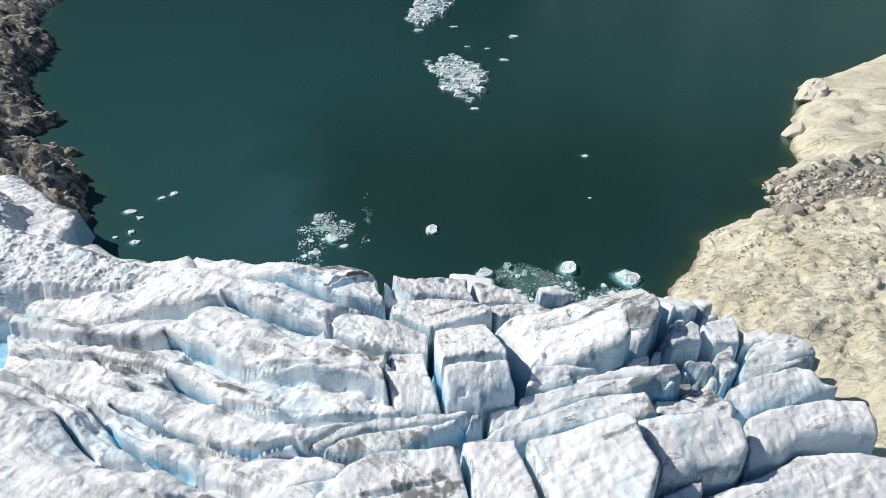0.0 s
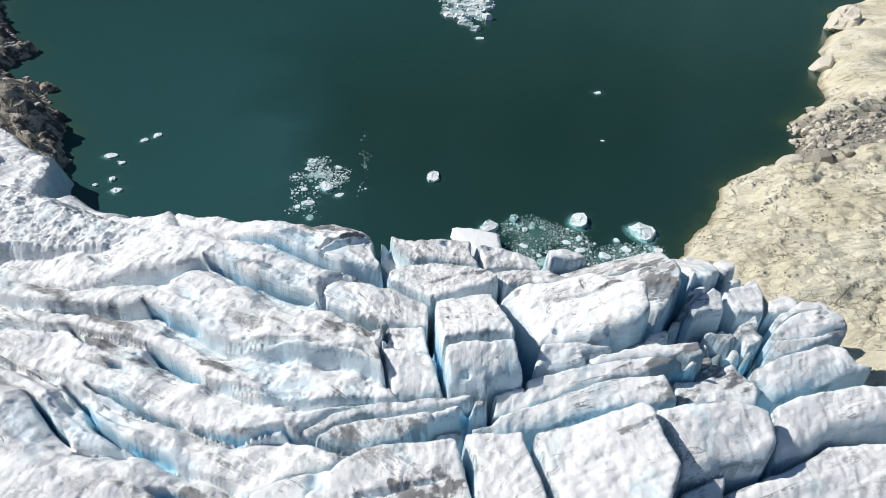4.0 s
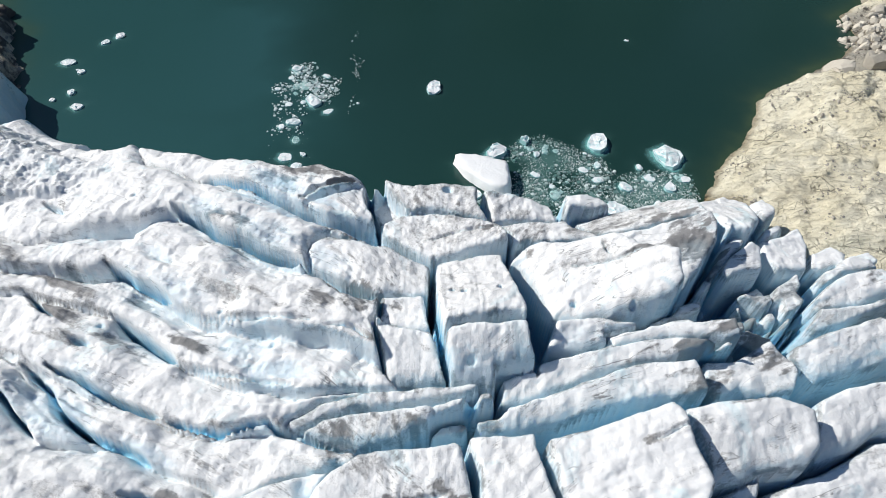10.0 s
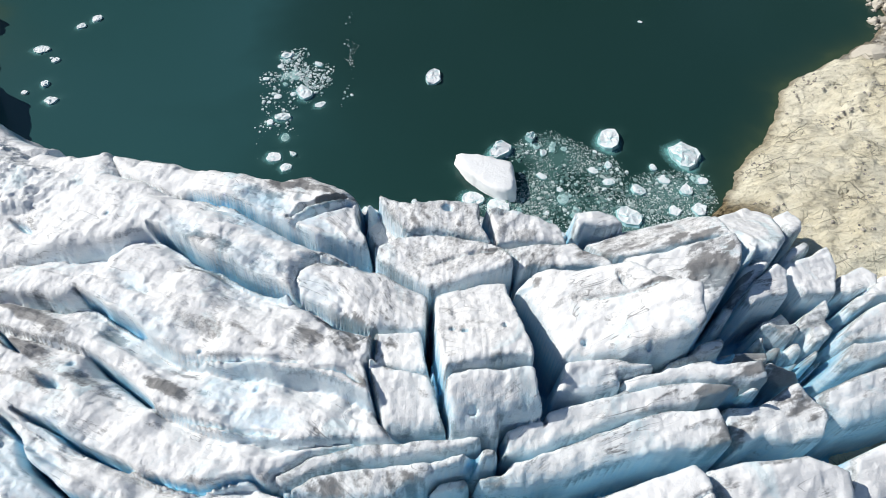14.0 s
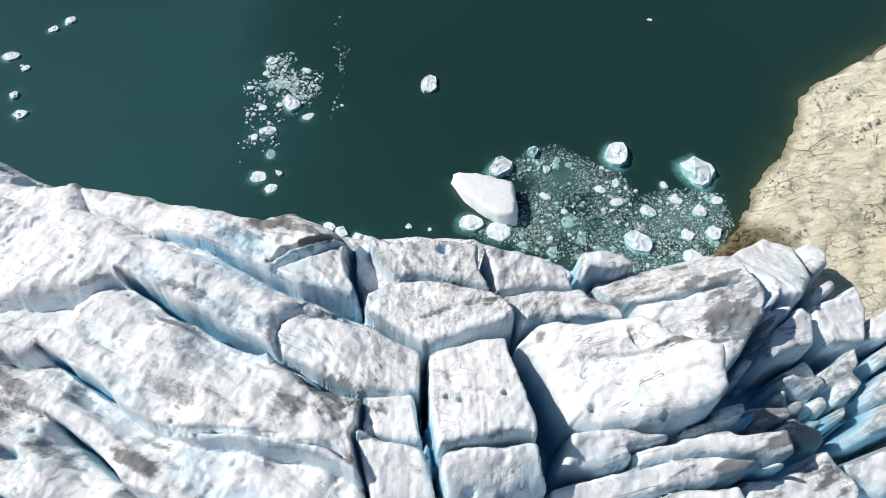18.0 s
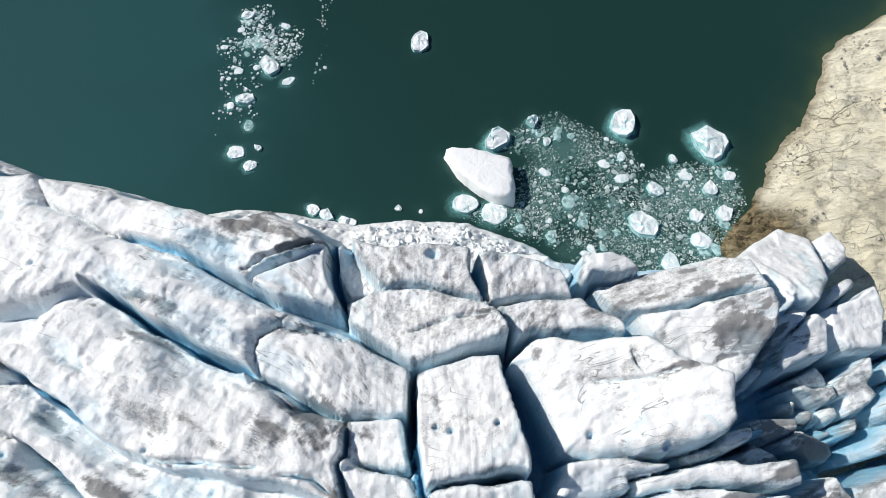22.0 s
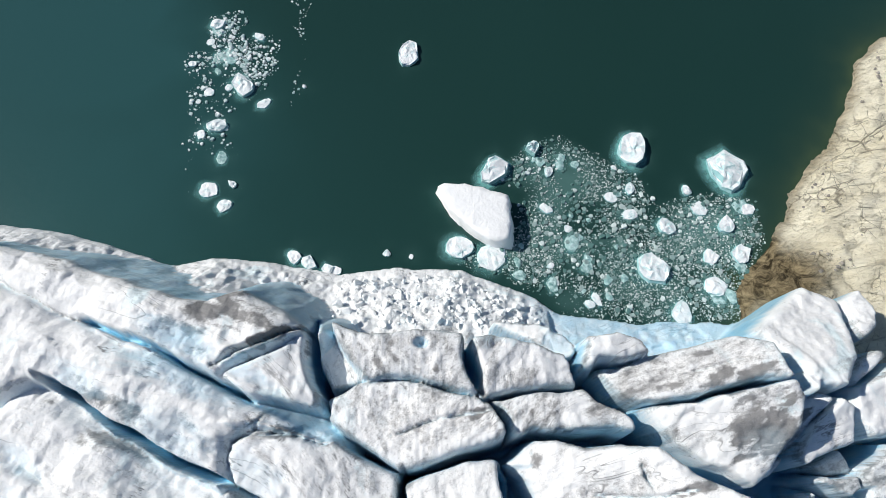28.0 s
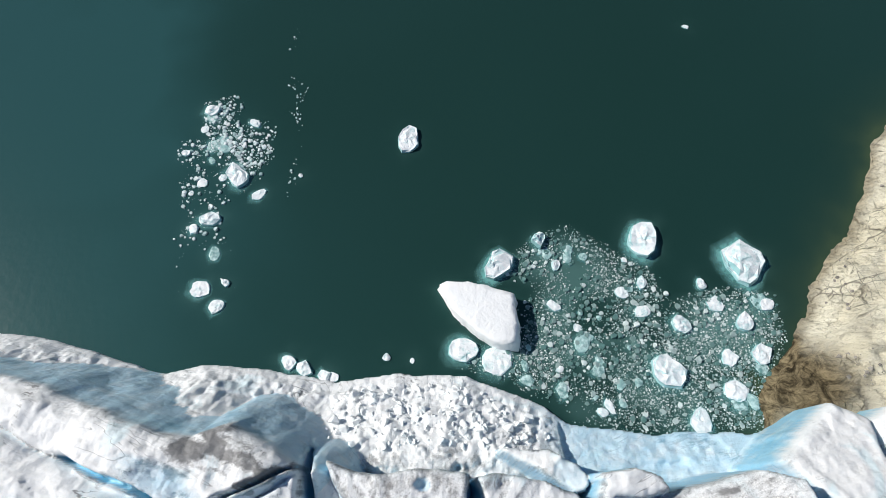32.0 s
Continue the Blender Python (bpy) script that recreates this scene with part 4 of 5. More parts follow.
dust_shade(2.9, 90.2, 8.0, 2.4, 0.55, 5)
dust_shade(-0.2, 99.0, 6.0, 4.0, 0.50, 0)
dust_shade(25.9, 88.1, 3.5, 1.5, 0.75, -10)
dust_shade(36.4, 92.0, 5.0, 3.5, 0.85, -20)
dust_shade(25.4, 76.5, 5.0, 1.6, 0.50, 15)
dust_shade(35.6, 73.7, 5.0, 2.0, 0.85, 15)
# more shade of the eastern jumble painted as grey
dust_shade(45.3, 78.4, 5.0, 3.5, 0.95, 0)
dust_shade(32.2, 67.3, 3.5, 1.8, 0.80, 20)
dust_shade(-4.2, 84.5, 5.0, 2.0, 0.40, 0)
dust_shade(-1.2, 52.0, 5.5, 2.0, 0.90, 10)
dust_shade(-6.8, 56.5, 5.0, 1.0, 0.60, 15)
dust_shade(-19.1, 102.5, 4.5, 4.0, 0.80, 20)
dust_shade(-27.4, 89.8, 6.0, 2.8, 0.80, -25)
dust_shade(-20.9, 87.7, 6.0, 3.0, 0.50, -30)
dust_shade(33.4, 95.5, 9.0, 2.8, 0.50, 8)
# paints the shaded east side of the block along with its dust
dust_shade(35.8, 89.5, 4.0, 4.0, 0.80, 40)
dust_shade(66.6, 78.1, 4.0, 6.0, 0.95, 60)
dust_shade(56.6, 76.6, 3.0, 1.4, 0.60, 20)
dust_shade(54.4, 58.3, 6.0, 3.0, 0.50, 10)
dust_shade(-10.8, 79.9, 4.0, 1.5, 0.60, 0)
dust_shade(-29.9, 73.7, 3.0, 2.0, 0.80, -30)
dust_shade(-28.7, 72.4, 3.0, 2.5, 0.70, -30)
dust_shade(-27.9, 54.8, 4.0, 2.0, 0.80, -25)
dust_shade(-36.2, 54.7, 5.0, 1.6, 0.50, -20)
dust_shade(-5.7, 86.2, 6.0, 2.0, 0.45, -20)
dust_shade(1.7, 99.5, 5.0, 2.5, 0.55, 0)
dust_shade(22.1, 83.7, 7.0, 1.8, 0.50, 8)
dust_shade(51.5, 98.9, 4.0, 2.0, 0.40, 0)
dust_shade(-28.5, 73.8, 2.0, 2.0, 0.80, 0)
dust_shade(-10.6, 78.6, 4.0, 2.0, 0.75, -10)
dust_shade(7.3, 93.5, 8.0, 1.2, 0.60, 3)
dust_shade(-2.0, 100.7, 4.0, 1.0, 0.60, -10)
dust_shade(-62.6, 91.7, 5.0, 2.0, 0.50, -20)
dust_shade(-60.0, 89.0, 5.0, 2.5, 0.70, -20)
dust_shade(-75.0, 107.3, 6.0, 1.5, 0.40, -20)

DUST_SHADE *= smooth(1.5, 6, FOOT)
glacier = tagged(new("glacier"), "white and blue glacier tongue broken into seracs above a lake", "glacier", kind="structure")
HEIGHT = (HEIGHT * 10 + np.roll(HEIGHT, 1, 0) + np.roll(HEIGHT, -1, 0) + np.roll(HEIGHT, 1, 1) + np.roll(HEIGHT, -1, 1)) / 14
cell_owner = OWNER[:-1, :-1]
alive = (HEIGHT[:-1, :-1] > -1.5)
COARSE = np.full(GX.shape, 0.8)
for n, block in enumerate(BLOCKS, 1):
    COARSE[OWNER == n] = 0.2 if block[7] > 8 else 1.0
ICE_ATTRS = {"coarse": COARSE, "bare_shade": BARE_SHADE, "dust_shade": DUST_SHADE, "along": along, "across": across}
grid_object("crevasse_floor", GX, GY, HEIGHT, ice, glacier, ICE_ATTRS, alive & (cell_owner == 0))
for n, (name, *_) in enumerate(BLOCKS, 1):
    mine = alive & (cell_owner == n)
    if mine.sum() > 20:
        grid_object(name, GX, GY, HEIGHT, ice, glacier, ICE_ATTRS, mine)

# the tongue goes on up the valley
ux, uy = np.arange(-150, 84, 1.5), np.concatenate([-np.geomspace(700, 40, 60), np.arange(-38, 46.5, 1.5)])
UX, UY = np.meshgrid(ux, uy)
ub = np.radians(-20 + 36 * smooth(-14, 18, UX))
ua, uc = UX * np.cos(ub) + UY * np.sin(ub), -UX * np.sin(ub) + UY * np.cos(ub)
UZ = 12 + 0.02 * (42 - UY) + 3.5 * ridged(ua / 26, uc / 8, 4, 401) + 1.2 * fbm(UX / 12, UY / 12, 4, 411)
UZ = np.where((UX > 78) | (UX < -144), -2.0, UZ)
grid_object("ice_slope", UX, UY, UZ, ice, glacier, {"coarse": np.ones(UX.shape), "bare_shade": 0.7 * smooth(11, 8, UZ - 0.02 * (42 - UY)), "dust_shade": np.clip(0.1 + 0.4 * fbm(ua / 20, uc / 6, 4, 421), 0, 0.8), "along": ua, "across": uc})

# ==== fallen ice on the apron ====
APRON = [(-10, 103.5), (-3, 102), (6, 102.5), (13, 101.5), (18, 103.5), (14, 107.5), (8, 110.5), (0, 111), (-9, 110.5)]


def ice_ground(x, y):
    return float(HEIGHT[min(int((y - ax_y[0]) / STEP), len(ax_y) - 1), min(int((x - ax_x[0]) / STEP), len(ax_x) - 1)])


def ice_block(seed):
    """An angular block broken off the ice front."""
    r2 = random.Random(seed)
    bm = bmesh.new()
    for _ in range(10):
        v = Vector((r2.gauss(0, 1), r2.gauss(0, 1), r2.gauss(0, 1))).normalized()
        bm.verts.new((v.x * r2.uniform(0.7, 1.1), v.y * r2.uniform(0.7, 1.1), v.z * 0.75))
    bmesh.ops.convex_hull(bm, input=bm.verts)
    loose = [v for v in bm.verts if not v.link_faces]
    bmesh.ops.delete(bm, geom=loose, context="VERTS")
    bmesh.ops.bevel(bm, geom=list(bm.edges), offset=0.07, segments=1, affect="EDGES")
    me = bpy.data.meshes.new("ice_block")
    bm.to_mesh(me)
    bm.free()
    me.materials.append(fallen_ice.m)
    return me


fallen_ice = Mat("fallen_ice", 0.6, 0.3)
fallen_ice.colour(fallen_ice.mix(fallen_ice.noise(1.3, 5, 0.65), fallen_ice.mix(fallen_ice.rand(), (0.74, 0.84, 0.88), (0.88, 0.90, 0.90)), (0.95, 0.95, 0.94)))
fallen_ice.bump((fallen_ice.noise(2.2, 5, 0.65), 0.16))
heap_rng = random.Random(91)
heap_meshes = [ice_block(k) for k in range(7)]
for k in range(420):
    x, y = heap_rng.uniform(-10, 18), heap_rng.uniform(101, 111)
    if inside_distance(np.array([x]), np.array([y]), APRON)[0] < 0.2:
        continue
    r = 0.22 + 0.75 * heap_rng.random() ** 2.6
    ob = new("ice_block", heap_meshes[k % 7])
    ob.matrix_world = Matrix.Translation((x, y, ice_ground(x, y) + 0.02 * r)) @ Euler((heap_rng.uniform(-0.5, 0.5), heap_rng.uniform(-0.5, 0.5), heap_rng.uniform(0, 6.28))).to_matrix().to_4x4() @ Matrix.Scale(r, 4)
    tagged(ob, "angular white ice block heaped on the broken ice front", "ice block", "fallen blocks on the apron")

# ==== bedrock ====
def land(gx, gy, d, lift, seed, ledge, rise=6.0):
    qx, qy = gx + 2.5 * fbm(gx / 9, gy / 9, 3, seed + 3), gy + 2.5 * fbm(gx / 9, gy / 9, 3, seed + 4)
    rid = ridged(qx / 26 + qy / 60, qy / 17 - qx / 70, 5, seed)
    z = rise * (1 - np.exp(-np.clip(d, 0, None) / 6)) + 0.055 * np.clip(d, 0, 150) + 0.35 * np.clip(d - 150, 0, None) ** 0.95
    z = z * (1 + 0.25 * rid) + (lift * rid + 0.5 * lift * ridged(qx / 9, qy / 4.5 + qx / 14, 4, seed + 6)) * smooth(0, 8, d) + 0.3 * fbm(gx / 3, gy / 3, 4, seed + 9, 0.6) * smooth(-1, 3, d)
    # broken ledges
    step = z / ledge + 0.6 * fbm(gx / 7, gy / 7, 3, seed + 12)
    z = z + 0.55 * ledge * (smooth(0.35, 0.65, step - np.floor(step)) - (step - np.floor(step)))
    return np.where(d < 0, -0.2 + 0.8 * d, z - 0.1)


ex = spaced(30, 42, 112, 1400, 0.5, 1.05)
ey = spaced(-900, 84, 180, 1400, 0.5, 1.05)
EX, EY = np.meshgrid(ex, ey)
ed = inside_distance(EX + 0.6 * fbm(EX / 5, EY / 5, 5, 5, 0.6), EY + 0.6 * fbm(EX / 5, EY / 5, 5, 6, 0.6), EAST_LAND)
EZ = np.maximum(land(EX, EY, ed, 0.75, 21, 1.1), -8)
ice_d = inside_distance(EX, EY, ICE_FOOT)
EZ = np.where(ice_d > -6, np.minimum(EZ, EZ + (4.0 - EZ) * smooth(-6, 6, ice_d)), EZ)
# the gravel gully behind the big boulders
gully = smooth(16, 9, np.abs((EY - 174) - 0.05 * (EX - 110)) + 1.5 * fbm(EX / 4, EY / 4, 3, 19)) * smooth(92, 104, EX)
gully = np.maximum(gully, smooth(11, 6, np.hypot(0.75 * (EX - 100), EY - 159.5) + fbm(EX / 4, EY / 4, 3, 23)))
EZ = np.where(ed > 0, EZ * (1 - 0.75 * gully) + gully * 0.04 * (EX - 95), EZ)
wet = np.clip(smooth(9, 3, np.hypot(EX - 50, EY - 109.5)) + 0.7 * smooth(1.8, 0.2, ed), 0, 1)
EZ = EZ + (0.45 * facets((EX + EY) / 7, (EY - EX) / 4, 301, 1.0) + 0.14 * facets((EX + 0.6 * EY) / 2.6, (EY - 0.6 * EX) / 1.5, 311, 1.0)) * smooth(0.5, 4, ed) * (1 - gully)
EZ = EZ + 1.1 * facets((EX + 0.4 * EY) / 16, (EY - 0.7 * EX) / 9, 317, 1.0) * smooth(185, 215, EY) * smooth(1, 7, ed)
shore_rock = grid_object("bedrock_shore", EX, EY, EZ, rock, None, {"wet": wet, "gravel": gully}, (ed[:-1, :-1] > -6))
tagged(shore_rock, "pale ice-polished bedrock slab beside the lake", "rock", kind="structure")

wx = spaced(-1400, -240, -84, -80, 1.1, 1.06)
wy = spaced(-900, 100, 380, 1400, 1.1, 1.06)
WSX, WSY = np.meshgrid(wx, wy)
wd = inside_distance(WSX + 3 * fbm(WSX / 14, WSY / 14, 4, 7), WSY + 3 * fbm(WSX / 14, WSY / 14, 4, 8), WEST_LAND)
WZ = np.maximum(land(WSX, WSY, wd, 2.6, 41, 2.6, 4.2), -8)
ice_d = inside_distance(WSX, WSY, ICE_FOOT)
WZ = np.where(ice_d > -2, np.minimum(WZ, 3.0), WZ)
WZ = WZ + (3.2 * facets((WSX + 2 * fbm(WSX / 8, WSY / 8, 3, 331)) / 15, WSY / 8, 321, 1.0) + 1.3 * facets(WSX / 6, (WSY + 0.3 * WSX) / 3.2, 341, 1.0)) * smooth(0.5, 5, wd)
# flat ledges that break off steeply
tread = WZ / 4.6 + 0.35 * fbm(WSX / 12, WSY / 12, 3, 351)
WZ = np.where(WZ > 0.3, 0.35 * WZ + 0.65 * 4.6 * (np.floor(tread) + smooth(0.02, 0.2, tread - np.floor(tread))), WZ)
west = grid_object("rocky_shore", WSX, WSY, WZ, dark_rock, None, None, (wd[:-1, :-1] > -6))
tagged(west, "dark broken rock shore with pale ledges", "rock", kind="structure")

# ==== valley walls, out of view ====
# never in view: added to darken the lake's reflection and hide the low sky
mx = np.linspace(-2400, 2400, 150)
my = np.linspace(-1800, 2600, 140)
MX, MY = np.meshgrid(mx, my)
rim = np.hypot(MX / 1.0, (MY - 330) / 1.25)
MZ = (330 + 620 * smooth(300, 1300, MY - 0.5 * np.abs(MX))) * smooth(620, 1500, rim) * (1 + 0.35 * fbm(MX / 420, MY / 420, 5, 201)) + 25 * fbm(MX / 90, MY / 90, 3, 211) * smooth(560, 800, rim) - 12
valley = grid_object("unseen_valley_walls", MX, MY, MZ, unseen_slopes_m, None, None, None)
tagged(valley, "unseen dark mountain sides added for the lake to mirror", "mountain", kind="structure")

# ==== lake ====
lx = spaced(-1500, -95, 90, 1500, 0.7, 1.08)
ly = spaced(20, 98, 175, 2500, 0.7, 1.08)
LX, LY = np.meshgrid(lx, ly)
shallow = 0.75 * np.exp(-np.clip(-inside_distance(LX + 1.5 * fbm(LX / 5, LY / 5, 3, 3), LY, EAST_LAND), 0, None) / 2.4)
shallow = np.maximum(shallow, 0.4 * np.exp(-np.clip(-inside_distance(LX + 3 * fbm(LX / 9, LY / 9, 3, 4), LY, WEST_LAND), 0, None) / 4))
silt = 0.14 + 0.45 * smooth(-105, -150, LX) + 0.16 * smooth(165, 130, LY) * smooth(10, -20, LX) + 0.5 * smooth(170, 330, LY) + 0.25 * smooth(40, -60, LX) * smooth(150, 230, LY) + 0.4 * smooth(20, 4, np.hypot(LX + 47, 0.7 * (LY - 163)) + 5 * fbm(LX / 12, LY / 12, 3, 15)) + 0.8 * smooth(-14, -62, LX + 0.2 * (LY - 140) + 9 * fbm(LX / 34, LY / 34, 4, 13)) * smooth(330, 160, LY)
milky = np.zeros(LX.shape)
BERGS = []


def sunken_foot(ob, c, ang, reach, halo):
    """The part of a floe that shows pale through the water round it."""
    verts, fade, m = [], [], len(ang)
    for k, (r, f) in enumerate(((0.9, 1.0), (1.12, 0.85), (1.3, 0.4), (1.55, 0.0))):
        for n, a in enumerate(ang):
            q = reach[n] * (1 + (r - 1) * (1 + 0.5 * math.cos(a - 3.6) + 0.4 * noise.noise(Vector((c[0] + 2 * math.cos(a), c[1] + 2 * math.sin(a), 0)))))
            verts.append((c[0] + q * math.cos(a), c[1] + q * math.sin(a), 0.05 - 0.01 * k))
            fade.append(f * halo)
    faces = [(k * m + n, k * m + (n + 1) % m, (k + 1) * m + (n + 1) % m, (k + 1) * m + n) for k in range(3) for n in range(m)]
    tagged(mesh_object("submerged_foot", verts, faces, sunken, ob, {"fade": fade}), "turquoise ice showing through the water")


def berg(name, label, height, outline, halo=0.0, tilt=(0, 0), material=None, crown=0.25, category="iceberg", group=""):
    """A floating block of ice from its waterline outline."""
    global milky
    pts = np.array(outline, float)
    c = pts.mean(0)
    ang = np.linspace(0, 2 * math.pi, 40 if height > 2 else 13, endpoint=False)
    rel = pts - c
    reach = []
    for a in ang:
        dx, dy = math.cos(a), math.sin(a)
        best = 0.1
        for p, q in zip(rel, np.roll(rel, -1, 0)):
            e = q - p
            den = dx * e[1] - dy * e[0]
            if abs(den) > 1e-9:
                t = (p[0] * e[1] - p[1] * e[0]) / den
                s = (p[0] * dy - p[1] * dx) / den
                if t > 0 and -1e-6 <= s <= 1 + 1e-6:
                    best = max(best, t)
        reach.append(best)
    reach = np.array(reach)
    rings = [(1.08, -0.9), (1.02, 0.05), (0.98, 0.7), (0.93, 0.97), (0.8, 1.0), (0.45, 1.0 + crown * 0.6), (0.2, 1.0 + crown)]
    seed = len(BERGS) * 7 + 3
    BERGS.append(name)
    ox, oy = (0.7 * reach.mean() * noise.noise(Vector((seed * 1.37 + q, 0.4, 0.2))) * (height < 2) for q in (0, 50))
    verts, faces = [], []
    for k, (r, h) in enumerate(rings):
        for n, a in enumerate(ang):
            rr = reach[n] * r
            x, y = math.cos(a) * rr + max(0, 0.95 - r) * ox, math.sin(a) * rr + max(0, 0.95 - r) * oy
            wob = noise.noise(Vector((x * 0.9 + seed, y * 0.9, h))) * 0.28
            hh = h * height if h > 0 else h * 0.6
            if h > 0.3:
                hh += height * wob * (0.15 if height > 2 else 1.1) + (tilt[0] * x + tilt[1] * y) * (1 if h > 0.5 else 0.5)
            rag = noise.noise(Vector((x * 2.1 + seed, y * 2.1, 3 * h)))
            hh += min(height, 0.9) * (0.08 if height > 2 else 0.45) * rag * (h > 0.3)
            s = 1 + wob * 0.2 + 0.09 * rag
            verts.append((c[0] + x * s, c[1] + y * s, hh))
    m = len(ang)
    for k in range(len(rings) - 1):
        for n in range(m):
            faces.append((k * m + n, k * m + (n + 1) % m, (k + 1) * m + (n + 1) % m, (k + 1) * m + n))
    verts.append((c[0] + 0.9 * ox, c[1] + 0.9 * oy, height * (1 + crown)))
    faces += [((len(rings) - 1) * m + n, (len(rings) - 1) * m + (n + 1) % m, len(verts) - 1) for n in range(m)]
    if halo > 0.3 and height < 2:
        ob = new(name)
        mesh_object('body', verts, faces, material or floe, ob, flat=True)
        sunken_foot(ob, c, ang, reach, halo)
    else:
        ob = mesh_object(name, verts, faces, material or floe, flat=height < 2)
    if halo:
        d = inside_distance(LX, LY, outline)
        milky = np.maximum(milky, 0.3 * halo * np.clip(0.65 + 0.6 * fbm(LX / 2.5, LY / 2.5, 3, seed), 0, 1) * np.exp(-(np.clip(-d, 0, None) / 1.0) ** 1.3))
    return tagged(ob, label, category, group)


berg("iceberg", "large flat-topped white iceberg slab afloat in the lake", 2.6, [(4.1, 124.3), (5.6, 125.1), (10.4, 124.3), (14.9, 122.7), (15.1, 116.0), (14.5, 115.4), (11.8, 115.6), (9.3, 117.5), (6.6, 120.1), (5.4, 122.4)], 0.35, (0, 0), berg_white, 0.02)
berg("iceberg", "squarish pale iceberg with a bright sunlit top", 0.75, [(32.6, 133.1), (33.7, 134.0), (36.3, 133.6), (35.7, 129.4), (34.1, 128.3), (32.5, 128.9), (31.8, 130.7)], 0.9, (0.12, 0), floe, 0.1)
berg("iceberg", "blue-white angular iceberg with a ridge across it", 0.8, [(45.0, 129.2), (47.9, 130.8), (51.2, 127.7), (48.4, 123.3), (46.6, 124.3), (45.2, 126.7)], 0.95, (0.1, 0.05), floe, 0.6)
berg("iceberg", "small white iceberg alone in open water", 0.55, [(-1.4, 150.3), (0.0, 152.3), (1.6, 151.8), (1.9, 148.2), (-0.5, 146.7), (-1.3, 148.3)], 0.15, (0, 0), floe, 0.2)
berg("iceberg", "jagged white iceberg with turquoise foot", 0.9, [(10.8, 126.9), (12.1, 129.5), (13.7, 130.3), (15.2, 128.8), (15.0, 127.2), (12.6, 125.6), (11.1, 125.5)], 0.95, (0, 0), floe, 0.5)
berg("iceberg", "small pale iceberg beside the brash ice", 0.9, [(17.8, 131.6), (18.9, 132.8), (20.2, 132.0), (19.1, 130.1)], 0.5)
berg("iceberg", "low ribbed white floe against the iceberg slab", 0.45, [(5.5, 116.6), (7.4, 117.5), (9.8, 116.1), (9.3, 114.8), (7.7, 113.8), (5.6, 114.4)], 0.6)
berg("iceberg", "low turquoise awash floe", 0.25, [(9.9, 115.3), (12.1, 116.2), (13.9, 115.9), (13.9, 113.3), (11.9, 111.7), (10.1, 112.9)], 0.5)


def scatter_outline(x, y, r, n=7):
    n, turn, long = random.choice((5, 6, 7)), random.uniform(0, 3.14), random.uniform(0.65, 1.0)
    out = []
    for k in range(n):
        a, q = 6.283 * (k + random.uniform(-0.25, 0.25)) / n, r * random.uniform(0.7, 1.2)
        u, v = q * math.cos(a), q * long * math.sin(a)
        out.append((x + u * math.cos(turn) - v * math.sin(turn), y + u * math.sin(turn) + v * math.cos(turn)))
    return out


def floes(label, group, places):
    for x, y, r in places:
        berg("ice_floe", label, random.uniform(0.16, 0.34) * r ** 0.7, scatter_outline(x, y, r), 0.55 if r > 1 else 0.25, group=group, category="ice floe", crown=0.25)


floes("white ice floe in the brash ice field", "floes in the brash field", [(34, 111.6, 2.4), (42.6, 109, 1.6), (47.2, 114, 1.6), (42.9, 113.6, 1.5), (33, 124.6, 1.1), (29.9, 123.2, 1.0), (32.4, 120.4, 1.3), (41.3, 124, 1.1), (42.6, 121.2, 1.5), (46.1, 118.4, 1.6), (49.5, 120.9, 1.3), (20.1, 121.5, 1.1)])
floes("pale blue ice floe in the brash ice field", "floes in the brash field", [(21.1, 127.6, 1.0), (37.4, 118.1, 1.6), (26, 107.7, 1.1), (37.3, 105.6, 1.7), (30.9, 128.2, 0.6), (25.1, 106.9, 0.8), (23.1, 118.3, 0.7), (20.2, 112.7, 0.8)])
floes("white ice floe in a loose drift of brash", "floes in the drift", [(-31.4, 156.2, 1.5), (-32.1, 152.6, 0.8), (-25.9, 143.7, 2.3), (-29.1, 136.3, 1.8), (-29.0, 125.3, 1.5), (-26.6, 122.8, 1.2), (-24.2, 153.7, 1.1), (-22.3, 140.5, 1.2), (-34.4, 148.2, 0.8), (-31.1, 142.7, 1.0), (-22.4, 149.1, 0.6), (-31.3, 134.8, 1.1), (-25.6, 126.2, 0.9), (-28.1, 143.5, 0.9), (-32.6, 141.0, 0.7)])
floes("small white floe near the rocky shore", "floes by the west shore", [(-83.6, 156.9, 1.9), (-79.3, 153.1, 1.0), (-78.5, 145.5, 1.2), (-75.4, 140.1, 1.7), (-81.5, 142.5, 0.8), (-78.4, 165.8, 1.3), (-75.9, 168.9, 1.6), (-80.5, 154, 0.6)])
floes("small white floe adrift in open water", "lone floes", [(53.9, 205.5, 1.6), (48.3, 171.9, 0.7), (17.8, 255.8, 1.8), (50.6, 401.2, 4), (38.7, 341, 3), (13.3, 428, 3), (19.8, 371, 1.8), (31.1, 366.7, 2), (-16.3, 143.7, 0.5), (-2.8, 114.9, 0.7), (0.6, 114.3, 0.45), (-9.9, 412, 4)])
floes("wet ice chunk fallen at the glacier's foot", "chunks at the foot", [(-15.8, 114.6, 1.5), (-13.8, 113.6, 1.2), (-11, 112.6, 1.3), (-9.8, 112.5, 0.8)])

# far drifts of ice
rng = random.Random(5)


def inside_one(x, y, outline):
    return inside_distance(np.array([x]), np.array([y]), outline)[0]


